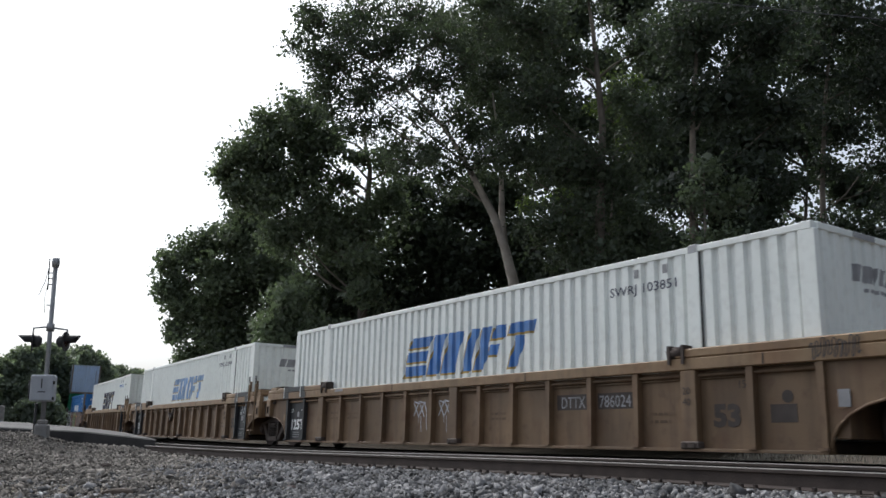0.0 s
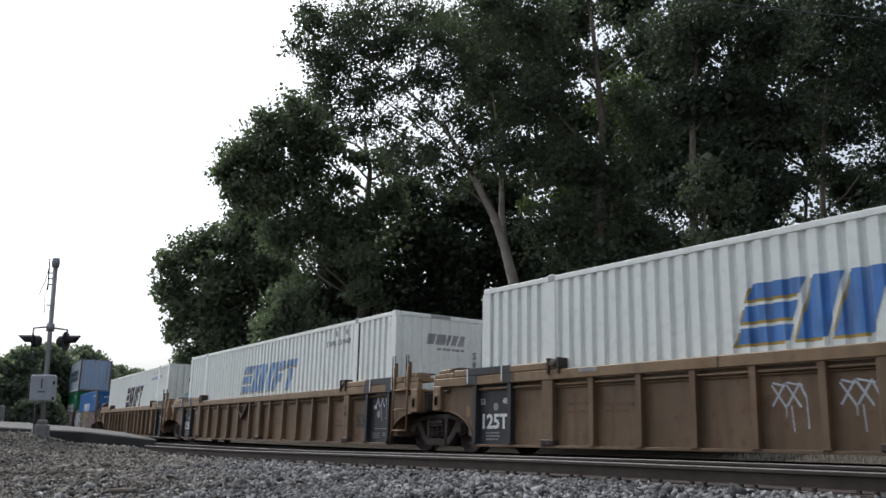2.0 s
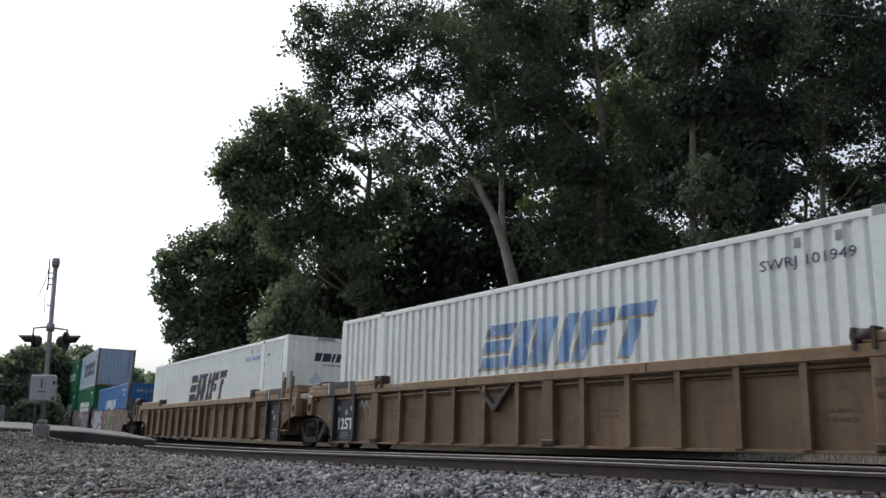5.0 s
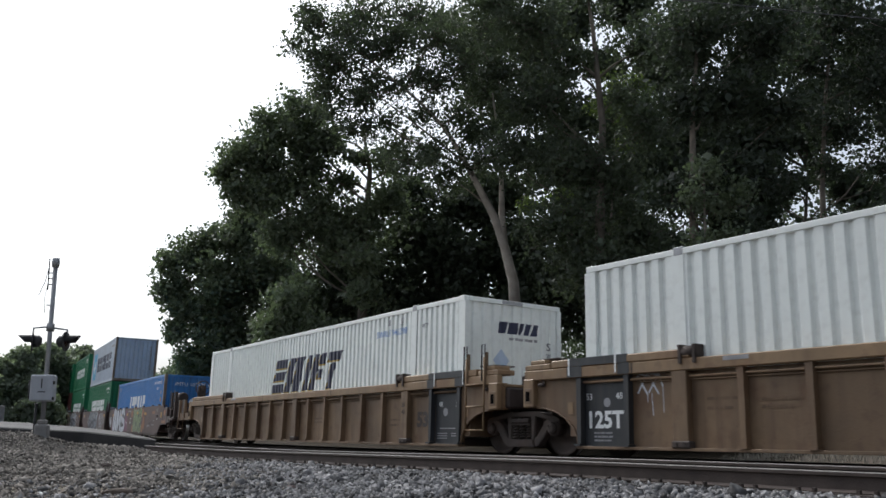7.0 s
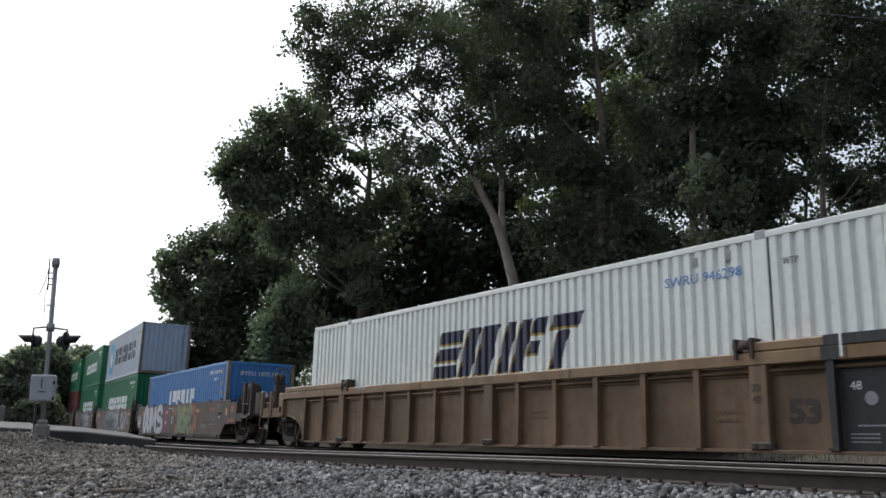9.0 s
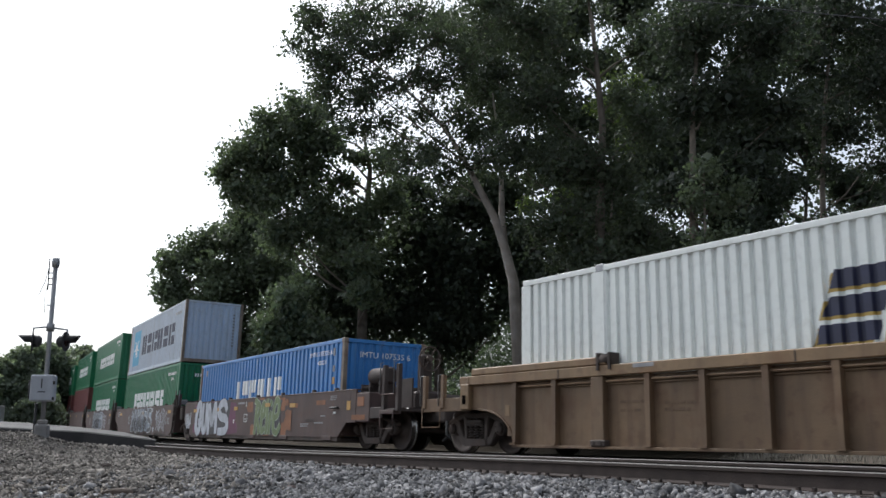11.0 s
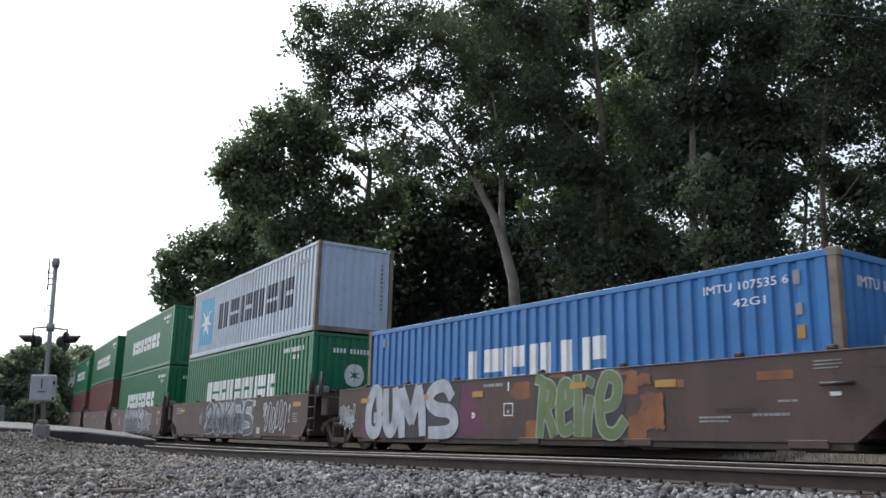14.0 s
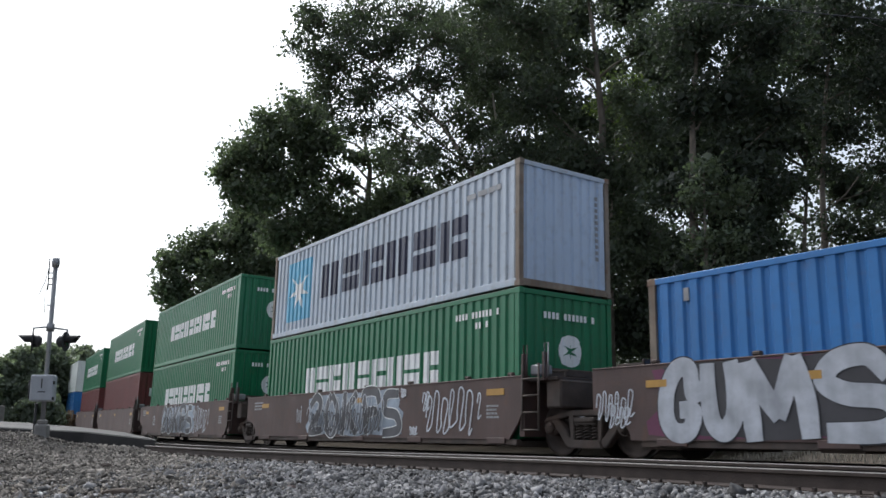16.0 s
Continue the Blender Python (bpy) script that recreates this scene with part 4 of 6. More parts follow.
def brown_wagon(front):
    """A smooth-sided well wagon for 40 foot boxes. front: 'coupler' for the end unit, else 'joint'."""
    car = thing("well_wagon", "red-brown well wagon covered in faded graffiti", "railway wagon", "brown well wagons")
    Y = 1.375
    for k in (-1, 1):
        yo = sorted((k * Y, k * (Y - 0.05)))
        nose = [(6.25, 0.40), (6.72, 0.76), (7.2, 0.76), (7.2, 1.53)] if front == "coupler" else [(6.0, 0.40), (6.28, 0.72), (6.42, 0.98), (6.42, 1.53)]
        poly = [(-6.25, 0.40), *nose, (-7.2, 1.53), (-7.2, 0.88)] + [(-a, b) for a, b in arch(6.4, 0.40, 7.15, 0.86)[::-1]][1:]
        bm = bmesh.new()
        prism(bm, poly, *yo)
        bmesh.ops.recalc_face_normals(bm, faces=bm.faces)
        part("side_plate", bm, "brown", car)
        part("top_flange", boxes((-7.2, nose[-1][0], *sorted((k * (Y + 0.01), k * (Y - 0.16))), 1.53, 1.56)), "brown", car)
        part("bottom_sill", boxes((-6.2, 6.2, *sorted((k * (Y - 0.02), k * (Y - 0.14))), 0.30, 0.40)), "iron", car)
        for u in (-5.6, -3.0, 0.1, 2.7, 5.6):
            part("lift_pad", boxes((u - 0.28, u + 0.28, *sorted((k * (Y + 0.012), k * (Y - 0.1))), 0.32, 0.43)), "brown", car)
        for u in (-5.9, -4.1, -2.2, 0.4, 2.4, 4.6, 6.0):
            part("guide_lug", boxes((u - 0.07, u + 0.07, *sorted((k * Y, k * (Y - 0.1))), 1.56, 1.63), bev=0.02), "iron", car)
    each("well_floor", [*[(u - 0.3, u + 0.3, -1.3, 1.3, 0.27, 0.38) for u in (-5.8, -3, 0, 3, 5.8)]], "iron", car)
    for e, kind in ((1, front), (-1, "joint")):
        part("end_sill", boxes((*sorted((e * 6.25, e * 6.4)), -1.33, 1.33, 0.45, 1.5)), "brown", car)
        part("end_platform", boxes((*sorted((e * 6.3, e * 7.25)), -1.28, 1.28, 1.44, 1.50)), "grime", car)
        part("body_bolster", boxes((*sorted((e * 6.9, e * 7.3)), -1.25, 1.25, 0.95, 1.45), bev=0.03), "iron", car)
        each("walkway_rail", [(*sorted((e * 6.5, e * 7.1)), -0.9, -0.85, 1.62, 1.66), (*sorted((e * 6.5, e * 6.55)), -0.9, 0.9, 1.53, 1.72), (*sorted((e * 7.0, e * 7.05)), -0.9, 0.9, 1.53, 1.66)], "iron", car)
        part("centre_beam", boxes((*sorted((e * 6.4, e * (7.6 if kind == "joint" else 9.6))), -0.33, 0.33, 0.78, 1.2), bev=0.03), "iron", car)
        if kind == "joint" and e == 1:
            ladder(car, 6.42, -1.40, 0.55, 1.75, 0.46, "iron", (0.57, 0.88, 1.18, 1.48), 0.022)
            for x in (6.36, 6.95):
                part("handrail_post", boxes((x - 0.03, x + 0.03, -1.36, -1.24, 1.44, 1.95)), "brown", car)
                grab(car, [(x + 0.06, -1.37, 1.5), (x + 0.06, -1.37, 2.1), (x + 0.16, -1.37, 2.1), (x + 0.16, -1.37, 1.5)], "iron" if x < 6.5 else "galv")
            part("valve_box", boxes((6.45, 6.75, -1.25, -0.95, 1.55, 1.75), bev=0.03), "inkgrey", car)
            part("valve_cluster", boxes((6.85, 7.15, -0.6, -0.2, 1.05, 1.5), bev=0.06), "iron", car)
        if kind == "coupler":
            part("end_box", boxes((7.2, 7.9, -1.37, 1.37, 0.77, 1.46), bev=0.015), "brown", car)
            part("end_box_patch", boxes((7.28, 7.62, -1.376, -1.37, 1.14, 1.36), bev=0), "sprayo", car, "orange-brown primed patch")
            part("end_deck", boxes((7.9, 9.15, -1.33, 1.33, 1.0, 1.07), (7.9, 8.5, -1.36, -1.3, 0.85, 1.1)), "grime", car)
            each("step_board", [(8.45, 9.12, -1.40, -1.2, 0.94, 1.03), (8.45, 9.1, -1.40, -1.3, 1.36, 1.39)], "brown", car)
            for x in (8.5, 9.15):
                part("handrail_post", boxes((x, x + 0.13, -1.38, -1.28, 1.0, 2.05)), "grime", car)
                grab(car, [(x - 0.05, -1.40, 1.4), (x - 0.05, -1.40, 2.1), (x + 0.05, -1.40, 2.1)])
            grab(car, [(8.5, -1.40, 1.0), (8.5, -1.40, 0.61), (9.1, -1.40, 0.61), (9.1, -1.40, 1.0)], "brown")
            part("air_reservoir", tubes(([(6.85, -0.72, 1.9), (6.91, -0.72, 1.9), (7.7, -0.72, 1.9), (7.76, -0.72, 1.9)], [0.15, 0.21, 0.21, 0.15]), sides=16), "grime", car, "dark brown cylindrical air tank")
            part("tank_end", tubes(([(6.845, -0.72, 1.9), (6.85, -0.72, 1.9)], 0.14), sides=16), "inkwhite", car, "white painted tank end")
            part("tank_cradle", boxes((6.98, 7.06, -0.93, -0.5, 1.45, 1.74)), "grime", car)
            part("tank_cradle", boxes((7.5, 7.58, -0.93, -0.5, 1.05, 1.74)), "grime", car)
            part("brake_stand", boxes((8.24, 8.47, -0.3, 0.02, 1.07, 2.40), (8.09, 8.59, -0.5, 0.3, 1.07, 1.5), bev=0.05), "grime", car)
            wh = part("hand_brake_wheel", tubes(([(8.59, -0.15 + 0.29 * math.cos(a), 2.28 + 0.29 * math.sin(a)) for a in [2 * math.pi * q / 20 for q in range(21)]], 0.022), sides=6), "iron", car, "rusty spoked hand brake wheel")
            part("spoke", tubes(*[([(8.59, -0.15, 2.28), (8.59, -0.15 + 0.28 * math.cos(a), 2.28 + 0.28 * math.sin(a))], 0.014) for a in [math.pi * 2 * q / 6 for q in range(6)]], ([(8.49, -0.15, 2.28), (8.64, -0.15, 2.28)], 0.07), sides=6), "iron", wh)
            each("deck_clutter", [(8.6, 8.9, 0.1, 0.6, 1.07, 1.45), (7.95, 8.2, -0.1, 0.5, 1.05, 1.55)], "grime", car, bev=0.06)
            part("diagonal_brace", boxes((8.55, 9.2, -0.98, -0.94, 1.1, 1.75), bev=0), "grime", car)
            part("coupler", boxes((9.55, 10.15, -0.13, 0.13, 0.72, 1.0), bev=0.05), "iron", car, "rusty knuckle coupler")
            part("air_hose", tubes(([(9.7, -0.35, 0.8), (9.82, -0.42, 0.5), (10.1, -0.4, 0.38)], 0.03), sides=6), "rubber", car)
            part("data_plate", boxes((6.72, 6.92, -1.381, -1.375, 1.06, 1.28), bev=0), "reflector", car, "yellowed data plate")
            part("cover_frame", boxes((6.5, 6.92, -1.379, -1.375, 1.31, 1.5), bev=0), "brown", car)
            bars(car, 5.75, -1.377, 1.42, 0.42, 0.016, "inkgrey", 3, 0.03)
            bars(car, 5.95, -1.377, 0.98, 0.22, 0.05, "inkwhite")
            bars(car, 4.2, -1.377, 0.84, 0.75, 0.022, "faded", 2, 0.02)
            bars(car, 5.2, -1.377, 0.92, 0.4, 0.03, "inkgrey")
            part("step_iron", tubes(([(5.85, -1.42, 1.13), (6.3, -1.42, 1.13)], 0.025), sides=6), "darkmetal", car)
    return car


def rail_truck(label, half):
    """A two-axle truck with its centre over the origin, its axles half before and behind."""
    tk = thing("rail_truck", label, "railway truck", "rail trucks")
    out = {"truck": tk, "wheels": []}
    for k in (-1, 1):
        y = k * 0.99
        bm = bmesh.new()
        # cast frame: arched top bar, pedestals over the axles, slanting arms, columns beside the springs, a spring seat
        top = [(-half - 0.17, 0.54), (-half - 0.19, 0.63), (-half - 0.10, 0.68), (-half + 0.10, 0.71), (-0.42, 0.785), (0.42, 0.785), (half - 0.10, 0.71), (half + 0.10, 0.68), (half + 0.19, 0.63), (half + 0.17, 0.54),
               (half + 0.12, 0.60), (half - 0.12, 0.625), (0.44, 0.685), (-0.44, 0.685), (-half + 0.12, 0.625), (-half - 0.12, 0.60)]
        prism(bm, top, y - 0.075, y + 0.075)
        for e in (-1, 1):
            prism(bm, [(e * (half + 0.0), 0.60), (e * (half - 0.17), 0.665), (e * 0.42, 0.34), (e * 0.30, 0.27), (e * 0.30, 0.15), (e * 0.42, 0.15), (e * 0.50, 0.19)], y - 0.075, y + 0.075)
            prism(bm, [(e * 0.42, 0.72), (e * 0.28, 0.72), (e * 0.28, 0.24), (e * 0.37, 0.24)], y - 0.085, y + 0.085)
        prism(bm, [(-0.40, 0.14), (0.40, 0.14), (0.34, 0.285), (-0.34, 0.285)], y - 0.11, y + 0.11)
        bmesh.ops.recalc_face_normals(bm, faces=bm.faces)
        bmesh.ops.bevel(bm, geom=bm.edges[:], offset=0.016, segments=2, affect="EDGES")
        part("side_frame", bm, "iron", tk, "grimy cast steel side frame")
        for e in (-1, 1):
            part("axle_box", tubes(([(e * half, k * 0.90, 0.48), (e * half, k * 1.07, 0.48)], 0.135), ([(e * half, k * 1.07, 0.48), (e * half, k * 1.12, 0.48), (e * half, k * 1.135, 0.48)], [0.115, 0.10, 0.04]), sides=14), "iron", tk)
            for q in range(3):
                a = 2 * math.pi * q / 3 + 0.5
                bx, bz = e * half + 0.07 * math.cos(a), 0.48 + 0.07 * math.sin(a)
                part("cap_bolt", tubes(([(bx, k * 1.115, bz), (bx, k * 1.145, bz)], 0.018), sides=6), "rail", tk)
            part("brake_shoe", boxes((*sorted((e * (half - 0.50), e * (half - 0.58))), *sorted((k * 0.69, k * 0.80)), 0.36, 0.64), bev=0.02), "grime", tk)
        for x in (-0.19, 0.0, 0.19):
            coil = [(x + 0.062 * math.cos(a), y + k * 0.02 + 0.062 * math.sin(a), 0.29 + 0.25 * a / (2 * math.pi * 5)) for a in [2 * math.pi * q / 8 for q in range(41)]]
            part("spring", tubes((coil, 0.017), sides=5), "iron", tk)
        part("bolster_end", boxes((-0.25, 0.25, *sorted((k * 0.86, k * 1.13)), 0.57, 0.66), bev=0.025), "iron", tk)
        part("spring_cap", boxes((-0.27, 0.27, *sorted((k * 0.90, k * 1.10)), 0.54, 0.568), bev=0.006), "iron", tk)
    part("bolster", boxes((-0.22, 0.22, -0.9, 0.9, 0.52, 0.80), bev=0.03), "iron", tk)
    each("brake_beam", [(-0.42, -0.34, -0.8, 0.8, 0.35, 0.45), (0.34, 0.42, -0.8, 0.8, 0.35, 0.45)], "iron", tk)
    for e in (-1, 1):
        bm = tubes(([(0, -1.0, 0), (0, 1.0, 0)], 0.075), sides=10)
        for k in (-1, 1):
            # wheel: flange, tread, dished plate and hub, turned about y
            prof = [(0.505, 0.655), (0.505, 0.685), (0.482, 0.70), (0.478, 0.80), (0.41, 0.80), (0.39, 0.76), (0.17, 0.73), (0.15, 0.81), (0.0, 0.81)]
            n = 28
            rings = [[bm.verts.new((r * math.cos(2 * math.pi * q / n), k * yy, r * math.sin(2 * math.pi * q / n))) for q in range(n)] if r > 0 else [bm.verts.new((0, k * yy, 0))] for r, yy in prof]
            for i in range(len(rings) - 1):
                a, b = rings[i], rings[i + 1]
                for q in range(n):
                    f = bm.faces.new((a[q], a[(q + 1) % n], b[(q + 1) % n], b[q]) if len(b) > 1 else (a[q], a[(q + 1) % n], b[0]))
                    f.material_index = 1 if i in (1, 2) else 0
                    f.smooth = i > 2
            back = [bm.verts.new((0.0, k * 0.655, 0.0))]
            for q in range(n):
                bm.faces.new((rings[0][(q + 1) % n], rings[0][q], back[0]))
        bmesh.ops.recalc_face_normals(bm, faces=bm.faces)
        ws = part("wheelset", bm, "wheel", tk, "dark steel wheels on an axle")
        ws.data.materials.append(M["tread"])
        ws.matrix_basis = pose(e * half, 0, 0.48)
        out["wheels"].append((ws, e * half))
    return out


# ---- plants ----
def leaves(rng, centres, size, tight=1.0):
    """Rhombic leaves at points, turned at random, drooping a little."""
    n = len(centres)
    a = rng.normal(size=(n, 3))
    a /= np.linalg.norm(a, axis=1, keepdims=True)
    b = np.cross(a, rng.normal(size=(n, 3)))
    b /= np.linalg.norm(b, axis=1, keepdims=True)
    s = size * rng.lognormal(0, 0.3, (n, 1))
    v = np.stack([centres - a * s * 0.5, centres + b * s * 0.36 - a * s * 0.05, centres + a * s * 0.5, centres - b * s * 0.36 - a * s * 0.05], 1)
    return v.reshape(-1, 3), np.arange(n * 4).reshape(n, 4)


TREES = []


def tree(label, trunk, clumps, size, dense, tone, radius, name="tree", fork=()):
    """A tree: trunk through points, a limb to each clump of leaves, twigs inside the clumps. clumps: x, y, z, radius."""
    seed = len(TREES) + 3
    rng, rnd = np.random.default_rng(seed), random.Random(seed)
    t = thing(name, label, "tree", "trees")
    TREES.append(t)
    base = Vector(trunk[0])
    base.z = min(base.z, 1.0) - 0.5
    pts = [base] + [Vector(p) for p in trunk[1:]]
    stem = [p.lerp(q, k / 6) for p, q in zip(pts, pts[1:]) for k in range(6)] + [pts[-1]]
    n = len(pts)
    radii = [radius * (1 - 0.85 * (i / max(1, n - 1)) ** 0.8) for i in range(n)]
    part("trunk", tubes((pts, radii), sides=10), "palebark" if seed == 3 else "bark", t)
    if fork:
        part("trunk", tubes((fork, [radius * 0.62 * (1 - 0.8 * i / (len(fork) - 1)) for i in range(len(fork))]), sides=8), "palebark", t, "second stem of the forked trunk")
    twigs = bmesh.new()
    pools, cores = [], []
    for x, y, z, r in clumps:
        c = Vector((x, y, z))
        lower = [p for p in stem if c.z - p.z > 0.75 * math.hypot(p.x - c.x, p.y - c.y)] or stem[:len(stem) // 2]
        start = min(lower, key=lambda p: (p - c).length)
        mid = (start + c) / 2 + Vector((rnd.uniform(-0.3, 0.3), rnd.uniform(-0.3, 0.3), rnd.uniform(-0.12, 0.04) * (c - start).length))
        w0 = radius * 0.20
        if fork and r < 0.95:
            start = min(stem, key=lambda p: (p - c).length)
            mid = (start + c) / 2
            w0 *= 0.5
        bow = Vector((rnd.uniform(-0.25, 0.25), rnd.uniform(-0.25, 0.25), rnd.uniform(-0.2, 0.2)))
        part("limb", tubes(([start, (start + mid) / 2 + bow * 0.7, mid, (mid + c) / 2 - bow, c], [w0, w0 * 0.85, w0 * 0.6, w0 * 0.42, w0 * 0.2]), sides=6), "bark", t)
        # sprays: small bunches spread through the clump, thicker towards its skin
        k = max(10, int(58 * dense * (r / 1.6) ** 2))
        d = rng.normal(size=(k, 3))
        d /= np.linalg.norm(d, axis=1, keepdims=True)
        lobe = np.array([0.82 + 0.5 * noise.noise(Vector(q) * 1.9 + Vector((seed * 7.0, x, z))) for q in d])[:, None]
        hub = np.array([x, y, z]) + d * lobe * (r * rng.uniform(0.1, 1.1, (k, 1)) ** 0.6) * np.array([1, 1, 0.85])
        for h in hub[:: 3]:
            hv = Vector(h)
            tube(twigs, [c + (hv - c) * 0.1, hv], [0.03, 0.008], 4)
        per = 38
        br = 0.19 + 0.12 * r
        pool = np.repeat(hub, per, 0) + np.clip(rng.normal(size=(k * per, 3)), -1.5, 1.5) * br * np.array([1, 1, 0.7])
        pools.append(pool)
        # shaded heart of the clump, larger sprays of leaves
        m = int((70 if size < 0.11 else 190) * (r / 1.6) ** 2 * dense)
        e = rng.normal(size=(m, 3))
        e *= (rng.uniform(0, 0.72, (m, 1)) * r) / np.linalg.norm(e, axis=1, keepdims=True)
        cores.append(np.array([x, y, z]) + e * np.array([1, 1, 0.85]))
    tagged(part("twigwork", twigs, "bark", t), kind="stuff")
    v, f = leaves(rng, np.concatenate(pools), size * 1.08)
    v2, f2 = leaves(rng, np.concatenate(cores), size * 2.0)
    v, f = np.concatenate([v, v2]), np.concatenate([f, f2 + len(v)])
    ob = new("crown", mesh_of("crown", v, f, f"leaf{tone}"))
    ob.parent = t
    return t


# ---- the wood behind the line ----
def build_trees():
    tree('tall leaning broadleaf tree with a pale forked trunk',
         [(2.93, 31, 3.17), (2.62, 31, 6.1), (2.3, 31, 7.4), (1.9, 31, 8.6), (1.34, 31, 9.7), (0.72, 31, 10.9), (0.05, 31, 12.05), (-0.91, 31, 13.1), (-2.83, 31, 14.8)],
         [(-5.0, 31, 16.34, 1.05), (-3.44, 32, 17.25, 1.58), (-4.15, 31, 14.55, 1.31), (-1.39, 33, 17.67, 1.69), (-2.84, 31, 15.16, 0.95), (-0.38, 31, 13.88, 1.05), (-4.66, 31, 13.48, 0.8), (1.48, 33, 17.06, 1.9), (1.66, 32, 13.85, 1.48), (-0.17, 31, 15.67, 1.27), (-3.21, 31, 13.03, 0.84), (-5.05, 31, 15.01, 0.95), (0.95, 31, 11.8, 0.95), (-1.92, 32, 11.78, 0.74), (-5.47, 31, 16.95, 0.74), (-1.97, 31, 16.01, 1.05), (-1.91, 31, 13.51, 0.67), (-0.91, 31, 12.59, 0.76), (0.62, 31, 12.6, 0.95), (-1.42, 31, 10.75, 0.89), (0.1, 31, 10.2, 1.1), (-2.96, 31, 11.99, 0.76), (1.39, 31, 10.67, 1.05), (1.82, 31, 12.04, 0.95), (-2.1, 31, 12.34, 0.74), (-0.56, 31, 11.32, 0.84), (-1.15, 31, 14.34, 0.84), (0.72, 31, 14.6, 1.27), (-2.8, 31, 13.85, 0.76), (-3.62, 31, 11.98, 0.72), (-3.75, 31, 15.99, 0.84), (-5.97, 31, 15.6, 0.53), (-4.3, 31, 12.66, 0.63), (-4.29, 32, 15.37, 0.85), (-3.34, 32, 14.04, 0.8), (-4.93, 32, 14.26, 0.75), (-2.24, 32, 15.77, 0.8), (-4.10, 32, 16.49, 0.7)],
         0.105, 1.25, 1, 0.25, fork=[(2.28, 31, 7.5), (2.2, 31, 8.6), (2.2, 31, 9.8), (2.12, 31, 11.6), (1.85, 31, 13.6)])
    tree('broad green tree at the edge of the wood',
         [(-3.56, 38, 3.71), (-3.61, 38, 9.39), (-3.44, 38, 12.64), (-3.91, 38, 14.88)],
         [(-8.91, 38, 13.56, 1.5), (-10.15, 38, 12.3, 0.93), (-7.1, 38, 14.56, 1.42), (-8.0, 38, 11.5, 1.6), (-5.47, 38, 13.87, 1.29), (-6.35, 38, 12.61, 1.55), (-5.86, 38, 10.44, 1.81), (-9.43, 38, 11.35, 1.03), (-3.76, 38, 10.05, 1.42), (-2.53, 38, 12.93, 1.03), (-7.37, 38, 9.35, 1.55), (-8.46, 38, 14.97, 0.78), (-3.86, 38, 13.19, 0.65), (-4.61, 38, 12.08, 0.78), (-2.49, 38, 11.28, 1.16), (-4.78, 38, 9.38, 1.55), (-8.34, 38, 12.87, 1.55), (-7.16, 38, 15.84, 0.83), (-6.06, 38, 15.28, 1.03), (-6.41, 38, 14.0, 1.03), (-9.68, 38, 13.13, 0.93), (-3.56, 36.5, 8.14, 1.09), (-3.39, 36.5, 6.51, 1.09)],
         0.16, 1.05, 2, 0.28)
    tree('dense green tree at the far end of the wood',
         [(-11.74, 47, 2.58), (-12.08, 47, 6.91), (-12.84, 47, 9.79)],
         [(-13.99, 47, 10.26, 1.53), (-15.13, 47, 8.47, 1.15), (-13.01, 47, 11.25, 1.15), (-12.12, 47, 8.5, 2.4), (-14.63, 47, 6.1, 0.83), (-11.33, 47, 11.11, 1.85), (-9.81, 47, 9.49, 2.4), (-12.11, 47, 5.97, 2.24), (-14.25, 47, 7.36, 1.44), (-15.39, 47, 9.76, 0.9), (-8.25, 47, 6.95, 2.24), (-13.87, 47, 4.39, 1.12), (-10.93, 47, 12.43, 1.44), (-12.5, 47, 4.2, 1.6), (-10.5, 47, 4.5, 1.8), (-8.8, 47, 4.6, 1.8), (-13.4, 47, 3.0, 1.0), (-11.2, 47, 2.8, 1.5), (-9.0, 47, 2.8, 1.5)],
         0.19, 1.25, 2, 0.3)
    tree('tall tree with a dark upright trunk',
         [(5.37, 29, 3.02), (5.51, 29, 7.76), (5.71, 29, 11.55), (5.48, 29, 15.09), (5.23, 29, 17.39)],
         [(3.29, 29, 15.29, 1.78), (3.45, 29, 12.39, 1.58), (4.73, 29, 10.04, 1.68), (6.12, 29, 9.22, 1.48), (7.42, 29, 11.57, 1.68), (7.34, 29, 14.66, 1.48), (6.85, 29, 7.37, 1.58), (4.08, 29, 7.75, 1.68), (5.32, 29, 16.93, 1.38), (4.62, 29, 13.95, 0.99), (1.92, 29, 13.48, 1.18), (2.31, 29, 10.44, 1.28), (6.44, 29, 12.65, 0.79), (1.72, 29, 16.42, 1.58), (5.23, 29, 6.14, 1.78)],
         0.12, 1.15, 1, 0.25)
    tree('leafy tree hung with climbing vines beside the track',
         [(7.18, 24, 2.44), (7.29, 24, 6.53), (7.43, 24, 10.02), (7.89, 24, 13.74)],
         [(7.74, 24, 12.6, 1.71), (8.47, 24, 10.39, 1.47), (8.41, 24, 8.08, 1.18), (8.06, 24, 6.53, 0.78), (9.72, 24, 12.43, 1.55), (10.24, 24, 10.23, 1.22), (7.34, 24, 5.35, 0.98), (9.41, 24, 8.09, 0.98), (6.72, 24, 7.55, 0.9), (8.71, 24, 5.2, 0.73), (7.19, 24, 10.38, 1.14), (8.98, 24, 14.33, 1.47), (7.68, 24, 4.21, 0.9), (9.59, 24, 6.04, 0.62)],
         0.125, 1.1, 5, 0.2)
